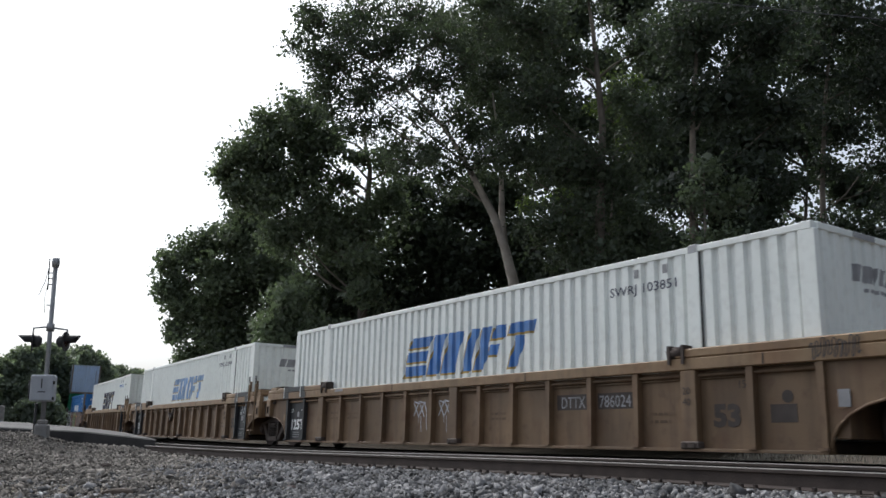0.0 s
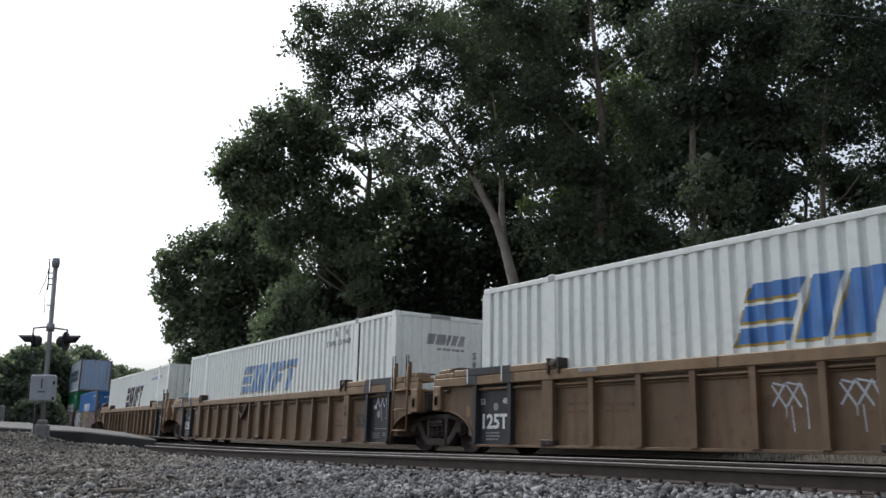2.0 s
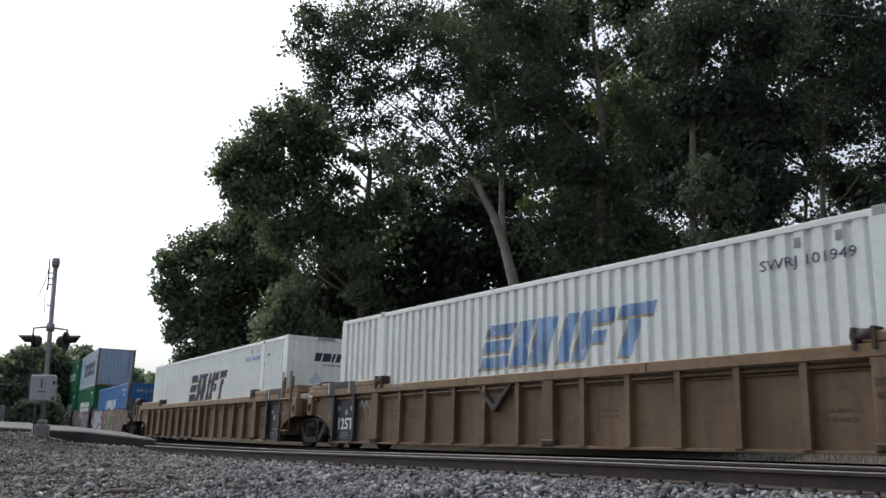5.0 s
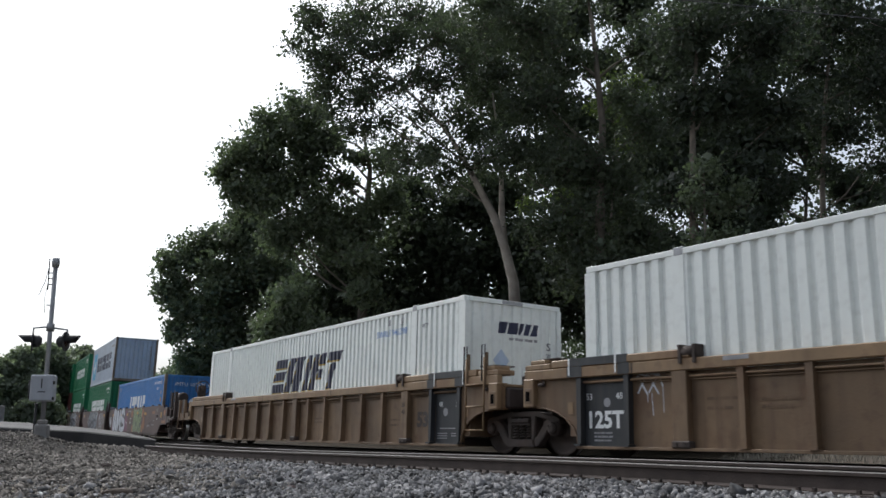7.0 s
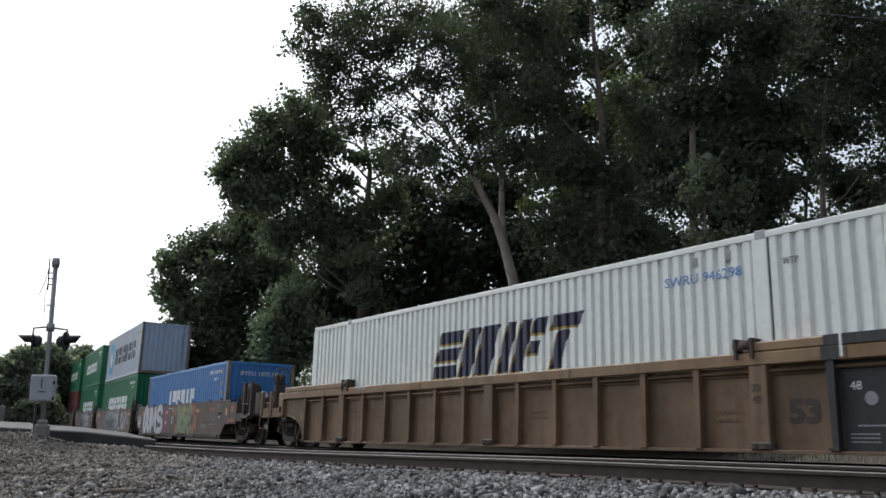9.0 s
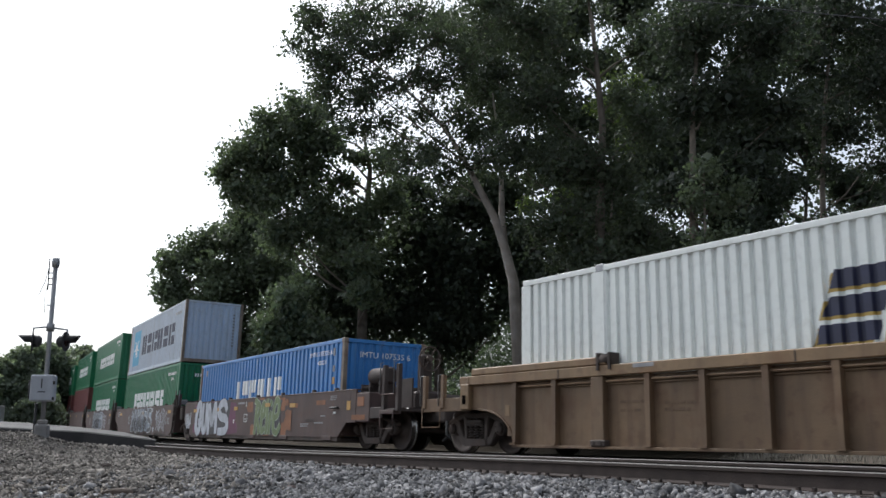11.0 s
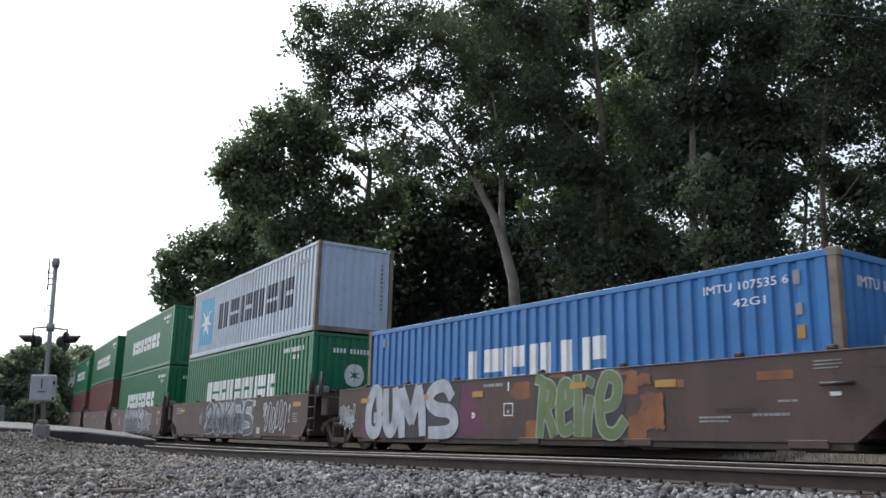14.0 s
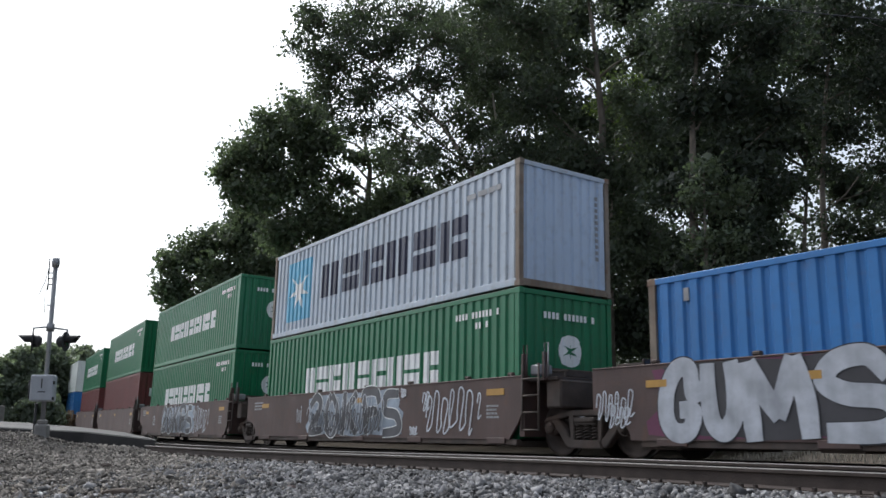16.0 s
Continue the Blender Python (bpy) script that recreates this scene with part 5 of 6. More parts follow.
    tree('slender tree with thin trunk and open crown',
         [(12.42, 27, 2.74), (12.4, 27, 5.83), (12.52, 27, 8.68), (12.97, 27, 12.29), (13.6, 27, 15.46)],
         [(13.52, 27, 14.6, 2.02), (14.66, 27, 12.31, 1.74), (13.55, 27, 10.67, 1.29), (14.55, 27, 9.29, 0.83), (12.76, 27, 9.27, 0.73), (13.05, 27, 7.34, 0.92), (15.63, 27, 14.2, 1.84), (12.42, 27, 13.11, 1.29), (15.83, 27, 10.7, 1.65), (13.92, 27, 6.78, 1.1), (13.68, 27, 16.32, 1.65), (15.13, 27, 7.75, 1.29), (12.44, 27, 11.06, 0.73)],
         0.11, 1.15, 5, 0.17)
    tree('dark tree deep in the wood',
         [(-0.05, 41, 3.47), (-0.23, 41, 7.86), (0.15, 41, 11.3)],
         [(-4.55, 41, 8.66, 2.51), (-1.24, 41, 10.12, 2.37), (-2.56, 41, 6.72, 2.51), (0.45, 41, 8.72, 2.51), (-5.69, 41, 6.13, 2.51), (1.27, 41, 11.89, 1.81), (3.24, 41, 9.6, 2.37), (-1.56, 41, 12.45, 1.12), (2.69, 41, 12.49, 1.95), (0.47, 41, 5.92, 2.51), (4.32, 41, 7.35, 2.23), (-0.73, 41, 14.24, 0.61)],
         0.22, 0.95, 0, 0.3)
    tree('dark tree behind the first row',
         [(9.45, 39, 2.91), (9.65, 39, 7.6), (10.15, 39, 13.12)],
         [(5.7, 39, 7.56, 2.52), (8.14, 39, 9.75, 2.52), (10.48, 39, 8.42, 2.52), (10.67, 39, 12.56, 2.26), (6.86, 39, 11.67, 2.12), (13.09, 39, 12.3, 2.12), (13.1, 39, 8.18, 2.52), (5.28, 39, 13.63, 1.86), (8.79, 39, 5.74, 2.52), (12.76, 39, 16.02, 1.86), (8.6, 39, 15.11, 1.59), (4.8, 39, 17.71, 1.59), (5.98, 39, 20.74, 1.86), (10.66, 39, 18.37, 1.59), (8.83, 39, 21.7, 1.59), (3.15, 39, 20.1, 1.59), (6.14, 39, 15.66, 1.59), (1.75, 39, 16.93, 1.19), (3.26, 39, 15.92, 1.27), (0.33, 39, 20.53, 0.96), (7.61, 39, 18.64, 1.06), (1.46, 39, 19.17, 1.01), (11.31, 39, 14.56, 1.5), (8.23, 39, 16.27, 1.2), (4.83, 39, 19.36, 1.3), (8.02, 39, 18.34, 0.9), (9.61, 39, 13.11, 1.4), (14.14, 39, 16.04, 1.3)],
         0.22, 0.9, 0, 0.3)
    tree('dark tree in the shaded back row',
         [(15.54, 37, 2.85), (15.9, 37, 7.31), (16.58, 37, 12.54)],
         [(14.59, 37, 6.54, 2.27), (17.36, 37, 6.82, 2.27), (14.9, 37, 14.15, 1.76), (17.67, 37, 16.12, 1.64), (20.0, 37, 18.42, 2.01), (14.35, 37, 17.5, 1.76), (19.9, 37, 7.35, 2.52), (16.34, 37, 19.24, 1.89), (13.83, 37, 9.86, 1.51), (21.26, 37, 15.33, 1.76), (12.4, 37, 20.36, 2.01), (17.56, 37, 21.01, 2.01), (10.92, 37, 17.74, 1.76), (18.31, 37, 11.76, 1.26), (15.75, 37, 11.73, 1.01), (12.78, 37, 13.45, 1.38), (14.35, 37, 13.74, 1.26), (14.68, 37, 11.18, 1.01), (17.12, 37, 12.82, 0.76), (19.54, 37, 11.24, 1.01), (16.98, 37, 14.18, 1.2), (14.60, 37, 13.60, 1.3), (16.87, 37, 19.25, 1.3), (18.77, 37, 16.70, 1.2)],
         0.21, 0.9, 0, 0.26)
    tree('slim tree thickly hung with light green vines',
         [(7.19, 23, 2.36), (7.26, 23, 4.99), (7.35, 23, 7.92)],
         [(7.43, 23, 7.92, 0.63), (7.76, 23, 6.85, 0.63), (8.02, 23, 5.88, 0.5), (7.15, 23, 5.79, 0.59), (8.02, 23, 4.68, 0.53), (6.99, 23, 7.17, 0.47), (7.4, 23, 4.68, 0.63), (8.34, 23, 7.27, 0.44), (7.1, 23, 3.9, 0.6), (7.7, 23, 3.6, 0.65), (8.4, 23, 3.9, 0.6), (7.3, 23, 2.9, 0.6), (8.0, 23, 2.8, 0.6), (8.7, 23, 3.1, 0.5)],
         0.11, 1.3, 2, 0.12)
    # small clumps added for sunlit patches; their leaf colour carries the light
    tree('young tree with through-lit yellow-green leaves deep in the wood',
         [(6.6, 33, 2.95), (6.66, 33, 8.31), (7.05, 33, 13.09)],
         [(7.11, 33, 14.83, 0.67), (7.42, 33, 13.59, 0.58), (4.78, 33, 9.93, 0.54), (6.38, 33, 13.82, 0.49), (3.52, 33, 9.56, 0.4), (4.88, 33, 9.11, 0.45), (7.48, 33, 12.12, 0.49), (8.05, 33, 14.84, 0.49)],
         0.12, 1.2, 3, 0.12)
    tree('low bushy tree with lighter leaves',
         [(-6.16, 36, 2.1), (-6.39, 36, 4.46)],
         [(-6.47, 36, 5.91, 1.22), (-6.75, 36, 4.46, 1.47), (-5.56, 36, 4.47, 1.35), (-7.27, 36, 5.17, 0.86)],
         0.16, 1.2, 2, 0.12)
    # tone 4 from here on: leaf colour paled to stand for haze
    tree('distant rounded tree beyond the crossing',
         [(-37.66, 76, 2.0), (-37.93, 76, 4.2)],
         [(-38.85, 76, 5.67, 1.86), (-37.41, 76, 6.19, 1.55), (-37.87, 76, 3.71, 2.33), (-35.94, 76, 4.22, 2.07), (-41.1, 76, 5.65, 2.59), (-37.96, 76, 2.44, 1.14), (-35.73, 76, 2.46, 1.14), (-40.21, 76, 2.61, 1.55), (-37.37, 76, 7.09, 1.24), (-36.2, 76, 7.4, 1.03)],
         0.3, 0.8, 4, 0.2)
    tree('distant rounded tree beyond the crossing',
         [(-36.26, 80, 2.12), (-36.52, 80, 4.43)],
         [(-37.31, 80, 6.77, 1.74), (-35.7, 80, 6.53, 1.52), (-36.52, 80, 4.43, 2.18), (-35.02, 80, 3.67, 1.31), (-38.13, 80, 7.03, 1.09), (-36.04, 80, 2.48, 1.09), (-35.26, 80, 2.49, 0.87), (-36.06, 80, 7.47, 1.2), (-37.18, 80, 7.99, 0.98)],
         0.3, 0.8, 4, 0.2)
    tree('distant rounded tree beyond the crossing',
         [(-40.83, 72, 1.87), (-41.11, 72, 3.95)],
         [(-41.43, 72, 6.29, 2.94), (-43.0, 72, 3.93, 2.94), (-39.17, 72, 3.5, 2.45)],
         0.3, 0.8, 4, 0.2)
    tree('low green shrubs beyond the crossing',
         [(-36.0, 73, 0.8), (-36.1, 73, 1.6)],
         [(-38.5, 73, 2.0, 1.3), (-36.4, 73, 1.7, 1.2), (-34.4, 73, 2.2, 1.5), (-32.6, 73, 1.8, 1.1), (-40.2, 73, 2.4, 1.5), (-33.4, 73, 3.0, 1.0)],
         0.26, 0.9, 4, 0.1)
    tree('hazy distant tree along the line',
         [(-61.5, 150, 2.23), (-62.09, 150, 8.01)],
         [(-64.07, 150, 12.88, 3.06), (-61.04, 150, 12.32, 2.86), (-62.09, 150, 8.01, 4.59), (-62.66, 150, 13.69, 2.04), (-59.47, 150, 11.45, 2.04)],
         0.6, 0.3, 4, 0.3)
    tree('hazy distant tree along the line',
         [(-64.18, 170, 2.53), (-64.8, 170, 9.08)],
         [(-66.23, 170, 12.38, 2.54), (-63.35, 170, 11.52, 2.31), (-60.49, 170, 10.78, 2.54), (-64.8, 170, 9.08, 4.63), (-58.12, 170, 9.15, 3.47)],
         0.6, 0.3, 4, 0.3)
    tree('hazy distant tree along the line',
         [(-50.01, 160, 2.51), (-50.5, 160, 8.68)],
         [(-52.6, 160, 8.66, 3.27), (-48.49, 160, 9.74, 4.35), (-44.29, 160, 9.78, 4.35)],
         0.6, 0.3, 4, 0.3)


def build_undergrowth():
    """Dark shrubs that close the foot of the wood, one mass of leaves."""
    rng = np.random.default_rng(77)
    pools = []
    near = []
    for s in np.arange(-70, 30, 1.6):
        for row, top in ((-16, 2.8), (-20, 6.0), (-26, 10.0), (-33, 14.0)):
            p = ground_at(float(s), row)
            c = np.array([p.x, p.y, p.z + top * 0.45]) + rng.normal(size=3) * np.array([0.8, 0.8, 0.3])
            close = s > -22 and row > -24
            d = rng.normal(size=(2200 if close else 800, 3)) * np.array([1.2, 1.2, top * 0.42])
            (near if close else pools).append(c + d)
    v, f = leaves(rng, np.concatenate(pools), 0.24)
    v2, f2 = leaves(rng, np.concatenate(near), 0.14)
    v, f = np.concatenate([v, v2]), np.concatenate([f, f2 + len(v)])
    keep = v[f[:, 0], 2] > 0.3
    f = f[keep]
    tagged(new("undergrowth", mesh_of("undergrowth", v, f, "leaf0")), "dark green undergrowth at the foot of the wood", "shrubs", kind="stuff")


def build_grass():
    """Pale dry grass and weeds on the bank beyond the train."""
    rng = np.random.default_rng(21)
    n = 17000
    ss, ll = rng.uniform(0, 26, n), rng.uniform(-12, -3.4, n)
    xs, ys, hs, zs = (np.interp(ss, GRID, a) for a in (LINE_X, LINE_Y, HEAD, LINE_Z))
    px, py = xs + ll * np.sin(hs), ys - ll * np.cos(hs)
    pz = np.array([ground_at(float(s), float(l)).z for s, l in zip(ss, ll)])
    root = np.stack([px, py, pz], 1)
    tip = root + rng.normal(size=(n, 3)) * 0.05 + np.stack([0 * px, 0 * px, rng.uniform(0.08, 0.28, n)], 1)
    a = rng.uniform(0, math.pi, n)
    wid = np.stack([np.cos(a), np.sin(a), 0 * a], 1) * 0.008
    v = np.stack([root - wid, root + wid, tip], 1).reshape(-1, 3)
    tagged(new("dry_grass", mesh_of("dry_grass", v, np.arange(3 * n).reshape(n, 3), "grass")), "pale dry grass on the bank behind the track", "grass", kind="stuff")


# ---- crossing signal ----
def build_signal():
    sg = thing("crossing_signal", "grey steel level crossing signal with twin hooded lamps", "crossing signal", m=pose(-10.08, 22.0, 0.20, 0, -1.4, 12))
    part("base", boxes((-0.16, 0.16, -0.16, 0.16, -0.45, 0.46), (-0.11, 0.11, -0.11, 0.11, 0.46, 0.58), bev=0.03), "concrete", sg, "stained pale concrete base")
    part("mast", tubes(([(0, 0, 0.25), (0.0, 0, 4.55)], 0.058), sides=14), "galv", sg, "galvanised steel mast")
    part("cap", tubes(([(0, 0, 4.5), (0, 0, 4.62), (0, 0, 4.75)], [0.085, 0.10, 0.09]), sides=12), "galv", sg)
    part("cabinet", boxes((-0.27, 0.29, -0.42, -0.07, 1.02, 1.68), bev=0.03), "box", sg, "silver relay cabinet")
    part("cabinet_door", boxes((-0.24, 0.26, -0.435, -0.42, 1.05, 1.65), bev=0.012), "box", sg)
    part("door_latch", boxes((-0.01, 0.02, -0.45, -0.43, 1.34, 1.58), (-0.08, 0.10, -0.445, -0.43, 1.24, 1.265)), "darkmetal", sg)
    for z in (1.05, 1.44):
        part("hinge", boxes((0.25, 0.30, -0.42, -0.34, z, z + 0.08)), "darkmetal", sg)
    part("conduit", tubes(([(-0.16, -0.05, 0.15), (-0.17, -0.08, 0.6), (-0.15, -0.12, 0.98)], 0.035), ([(-0.32, -0.2, 1.1), (-0.33, -0.2, 1.55)], 0.03), sides=8), "darkmetal", sg)
    part("cross_arm", tubes(([(-0.40, 0, 2.62), (-0.40, 0, 2.90), (-0.15, 0, 2.93), (0.15, 0, 2.90), (0.42, 0, 2.86), (0.42, 0, 2.6)], 0.026), ([(0, 0, 2.82), (0, 0, 3.02)], 0.10), sides=8), "galv", sg)
    for k, turn in ((-1, -80), (1, 80)):
        disc = [(0.26 * math.cos(a), 0.26 * math.sin(a)) for a in [2 * math.pi * q / 20 for q in range(20)]]
        bm = bmesh.new()
        prism(bm, disc, -0.012, 0.012)
        head = part("lamp_head", bm, "darkmetal", sg, "black round backing plate of a lamp")
        head.matrix_basis = pose(k * 0.40, 0, 2.56, 0, 0, turn)
        part("lamp_housing", tubes(([(0, 0.0, 0), (0, 0.16, 0), (0, 0.22, 0)], [0.16, 0.15, 0.08]), sides=16), "darkmetal", head)
        part("lens", tubes(([(0, -0.013, 0), (0, -0.03, 0)], [0.14, 0.12]), sides=16), "lens", head, "dark red unlit lens")
        bm = bmesh.new()
        arc = [math.radians(a) for a in range(-10, 191, 15)]
        for r in (0.16,):
            ring0 = [bm.verts.new((r * math.cos(a), -0.012, r * math.sin(a))) for a in arc]
            ring1 = [bm.verts.new((r * 0.95 * math.cos(a), -0.36 + 0.16 * (1 - max(0, math.sin(a))), r * 0.95 * math.sin(a))) for a in arc]
            for i in range(len(arc) - 1):
                bm.faces.new((ring0[i], ring0[i + 1], ring1[i + 1], ring1[i]))
        ret = bmesh.ops.solidify(bm, geom=bm.faces[:], thickness=0.006)
        part("hood", bm, "darkmetal", head, "long black lamp hood")
    # old brackets and bare cable ends on the upper mast
    part("bracket", tubes(*[([(0, 0, z), (-0.14, -0.02, z)], 0.016) for z in (3.5, 4.05, 4.2, 4.35)], ([(-0.14, -0.02, 3.9), (-0.15, -0.02, 4.72)], 0.018), sides=6), "darkmetal", sg)
    part("loose_cable", tubes(([(-0.15, -0.02, 4.5), (-0.22, -0.03, 4.1), (-0.34, -0.05, 3.75)], 0.011), ([(-0.15, 0, 4.1), (-0.2, 0, 3.7), (-0.17, 0, 3.3)], 0.008), sides=5), "darkmetal", sg)


def build_block():
    """A low pale concrete block beside the road."""
    x, y = -23.2, 45.0
    g = ground_near(x, y)
    me = bpy.data.meshes.new("concrete_block")
    bm = boxes((x - 0.9, x + 0.4, y - 0.3, y + 0.3, g - 0.2, max(1.85, g + 0.5)), bev=0.04)
    bm.to_mesh(me)
    bm.free()
    me.materials.append(M["concrete"])
    tagged(new("concrete_block", me), "low pale concrete block beside the road", "concrete block")


def build_cable():
    a, b = Vector((4.21, 16, 9.36)) + (Vector((4.21, 16, 9.36)) - Vector((7.9, 14, 7.83))) * 6, Vector((7.9, 14, 7.83)) + (Vector((7.9, 14, 7.83)) - Vector((4.21, 16, 9.36))) * 1.2
    part_ob = tubes(([a.lerp(b, q / 20) for q in range(21)], 0.012), sides=5)
    me = bpy.data.meshes.new("overhead_cable")
    part_ob.to_mesh(me)
    part_ob.free()
    me.materials.append(M["darkmetal"])
    tagged(new("overhead_cable", me), "thin dark overhead cable across the trees", "cable")


def build_debris():
    """Scraps lying in the gravel."""
    rng = random.Random(8)
    for nm, label, x, y, size, ink in (("wood_scrap", "dark broken piece of timber in the gravel", -3.09, 8.46, (0.15, 0.05, 0.04), "tie"), ("litter_scrap", "crumpled white scrap of litter on the gravel", -3.70, 8.18, (0.035, 0.03, 0.02), "inkwhite"),
                                       ("rock", "large dark stone beside the track", -5.34, 14, (0.10, 0.08, 0.06), "rail"), ("rock", "reddish stone in the ballast", -1.53, 9.0, (0.06, 0.045, 0.03), "brown")):
        bm = bmesh.new()
        bmesh.ops.create_icosphere(bm, subdivisions=2, radius=1.0)
        for v in bm.verts:
            v.co *= 1 + 0.25 * noise.noise(v.co * 1.7 + Vector((x, y, 0))) + rng.uniform(-0.06, 0.06)
            v.co = Vector((v.co.x * size[0], v.co.y * size[1], v.co.z * size[2]))
        me = bpy.data.meshes.new(nm)
        bm.to_mesh(me)
        bm.free()
        me.materials.append(M[ink])
        ob = tagged(new(nm, me), label, "debris")
        ob.matrix_basis = pose(x, y, ground_near(x, y) + size[2] * 0.5, 0, 0, rng.uniform(-40, 40))


# ---- the train ----
TRAIN = []      # thing, distance behind the first wagon's middle, half the truck spacing, height
TRUCKS = []     # truck, wheelsets, distance


def ride(ob, d, half, z=0.0):
    TRAIN.append((ob, d, half, z))
    return ob


def build_train():
    w = white_container("white ribbed container with faded blue slanted blocks", 0.28, "inkblue", "inkgold", "SWRJ 103851", -2.22, 4.3, "inkgrey")
    ride(w, 0.0, 9.0, 0.431)
    w = white_container("white ribbed container with peeling blue slanted blocks", 0.28, "inkpale", "goldpale", "SWRJ 101949", -2.22, 4.3, "inkgrey")
    ride(w, 19.434, 9.0, 0.431)
    w = white_container("white ribbed container with dark navy slanted blocks", 0.215, "inkdark", "inkgold", "SWRU 946298", -2.22, 4.3, "inkdark")
    write("WTP", 6.38, -1.288, 2.36, 0.1, "inkdark", w, 0.24)
    bm = bmesh.new()
    prism(bm, [(-0.21, 0), (0, -0.24), (0.21, 0), (0, 0.24)], -0.003, 0.003)
    bmesh.ops.rotate(bm, verts=bm.verts, cent=(0, 0, 0), matrix=Matrix.Rotation(radians(90), 3, "Z"))
    bmesh.ops.translate(bm, verts=bm.verts, vec=(8.070, -0.36, 1.60))
    part("placard", bm, "paleblue", w, "pale diamond placard")
    ride(w, 39.031, 9.0, 0.431)
    car = yellow_wagon("coupler", "joint", "DTTX 786024")
    drip_tag(car, -1.65, -1.343, 0.85), drip_tag(car, -0.68, -1.343, 0.85)
    ride(car, 0.0, 9.0)
    car = yellow_wagon("joint", "joint", "")
    drip_tag(car, 7.35, -1.349, 1.1), drip_tag(car, -6.9, -1.343, 1.1)
    bm = bmesh.new()
    prism(bm, [(-2.12, 1.40), (-2.02, 1.40), (-1.55, 1.02), (-1.12, 1.40), (-1.02, 1.40), (-1.55, 0.90)], -1.46, -1.343)
    bmesh.ops.recalc_face_normals(bm, faces=bm.faces)
    part("loose_bracket", bm, "iron", car, "dark bent V-shaped bracket")
    ride(car, 19.434, 9.0)
    car = yellow_wagon("joint", "coupler", "")
    ride(car, 39.031, 9.0)

    # blue box in the first brown wagon
    c, side, endp = box40("blue ribbed forty-foot container with white blocks", "blue", 2.53, "rustpost")
    block_word(c, side, 1.207, -2.2, 0.8, 4.2, 0.94, 6, "inkwhite", (0, 4))
    write("IMTU 107535 6", 3.95, -1.212, 2.14, 0.13, "inkwhite", c, 1.42)
    write("42G1", 4.46, -1.212, 1.90, 0.12, "inkwhite", c, 0.54)
    part("label_plate", boxes((5.46, 5.58, -1.222, -1.19, 1.36, 1.54), bev=0), "reflector", c, "yellow label plate")
    part("label_plate", boxes((5.46, 5.56, -1.222, -1.19, 1.68, 1.84), bev=0), "inkgrey", c, "pale label plate")
    write("IMTU 107535 6", 6.096, -0.75, 2.05, 0.16, "inkwhite", c, 1.5, end=True)
    painted([ring_poly(0.1, 1.35, 0.2)], endp, 6.076, "inkwhite", c, end=True)
    for x in (-5.4, 5.45):
        part("placard_holder", boxes((x, x + 0.1, -1.22, -1.19, 2.1, 2.3), bev=0), "inkgrey", c)
    ride(c, 60.404, 7.2, 0.40)
    car = brown_wagon("coupler")
    y = -1.3765
    blob(car, -6.1, -1.15, 0.41, 1.56, "sprayp", -1.3765, 4, "dull purple spray-painted field")
    blob(car, -5.75, -1.95, 0.41, 1.56, "charcoal", -1.379, 5)
    piece(car, -5.88, -1.381, 0.385, 1.06, 1.10, (
        (((0.80, 0.70), (0.66, 0.62), (0.62, 0.95), (0.40, 0.96), (0.22, 0.68), (0.20, 0.32), (0.34, 0.13), (0.58, 0.15), (0.68, 0.40), (0.48, 0.42)),),
        (((0.92, 0.97), (0.92, 0.6), (0.98, 0.25), (1.16, 0.14), (1.32, 0.34), (1.34, 0.7), (1.30, 0.98)),),
        (((1.60, 0.06), (1.56, 0.45), (1.50, 0.95)), ((1.58, 0.95), (1.76, 0.62), (1.96, 0.34)), ((1.96, 0.34), (2.10, 0.7), (2.20, 0.98)), ((2.22, 0.98), (2.34, 0.55), (2.38, 0.10))),
        (((3.36, 0.78), (3.14, 0.98), (2.76, 0.93), (2.60, 0.72), (2.86, 0.56), (3.32, 0.50), (3.48, 0.30), (3.26, 0.14), (2.64, 0.12)),)),
        0.148, "silver", "inkblack", 0.02, "large silver spray-painted letters", 0.15)
    for q, (x0, x1, z0, z1) in enumerate(((0.0, 0.5, 0.4, 0.75), (0.65, 1.1, 1.3, 1.55), (1.9, 2.4, 1.3, 1.55), (2.3, 2.75, 1.1, 1.5), (1.1, 1.6, 0.4, 0.62), (1.9, 2.3, 0.4, 0.6), (2.5, 2.9, 0.4, 0.8), (-0.35, 0.15, 1.1, 1.45))):
        blob(car, x0, x1, z0, z1, "sprayo", -1.3765, 40 + q, "orange spray-painted patch")
    blob(car, 0.18, 2.55, 0.42, 1.5, "charcoal", -1.379, 9)
    piece(car, 0.24, -1.381, 0.40, 1.0, 1.08, (
        (((0.16, 0.06), (0.22, 0.5), (0.26, 0.9), (0.10, 0.98)), ((0.26, 0.92), (0.50, 0.82), (0.46, 0.58), (0.28, 0.5)), ((0.30, 0.5), (0.44, 0.3), (0.54, 0.08))),
        (((0.74, 0.52), (0.94, 0.60), (0.92, 0.86), (0.76, 0.82), (0.70, 0.42), (0.78, 0.14), (1.0, 0.20)),),
        (((1.14, 0.97), (1.16, 0.5), (1.14, 0.08)),),
        (((1.44, 0.64), (1.38, 0.36), (1.36, 0.08)), ((1.42, 0.84), (1.46, 0.92))),
        (((1.68, 0.48), (2.0, 0.56), (2.06, 0.86), (1.82, 0.94), (1.66, 0.60), (1.72, 0.18), (1.98, 0.10), (2.20, 0.28)),)),
        0.088, "sprayg", "sprayl", 0.03, "green spray-painted letters", 0.1)
    scrawl(car, 2.75, -1.378, 0.55, 0.35, 5, "sprayo", 0.03, 61)
    scrawl(car, 2.8, -1.378, 0.85, 0.3, 5, "sprayo", 0.03, 62)
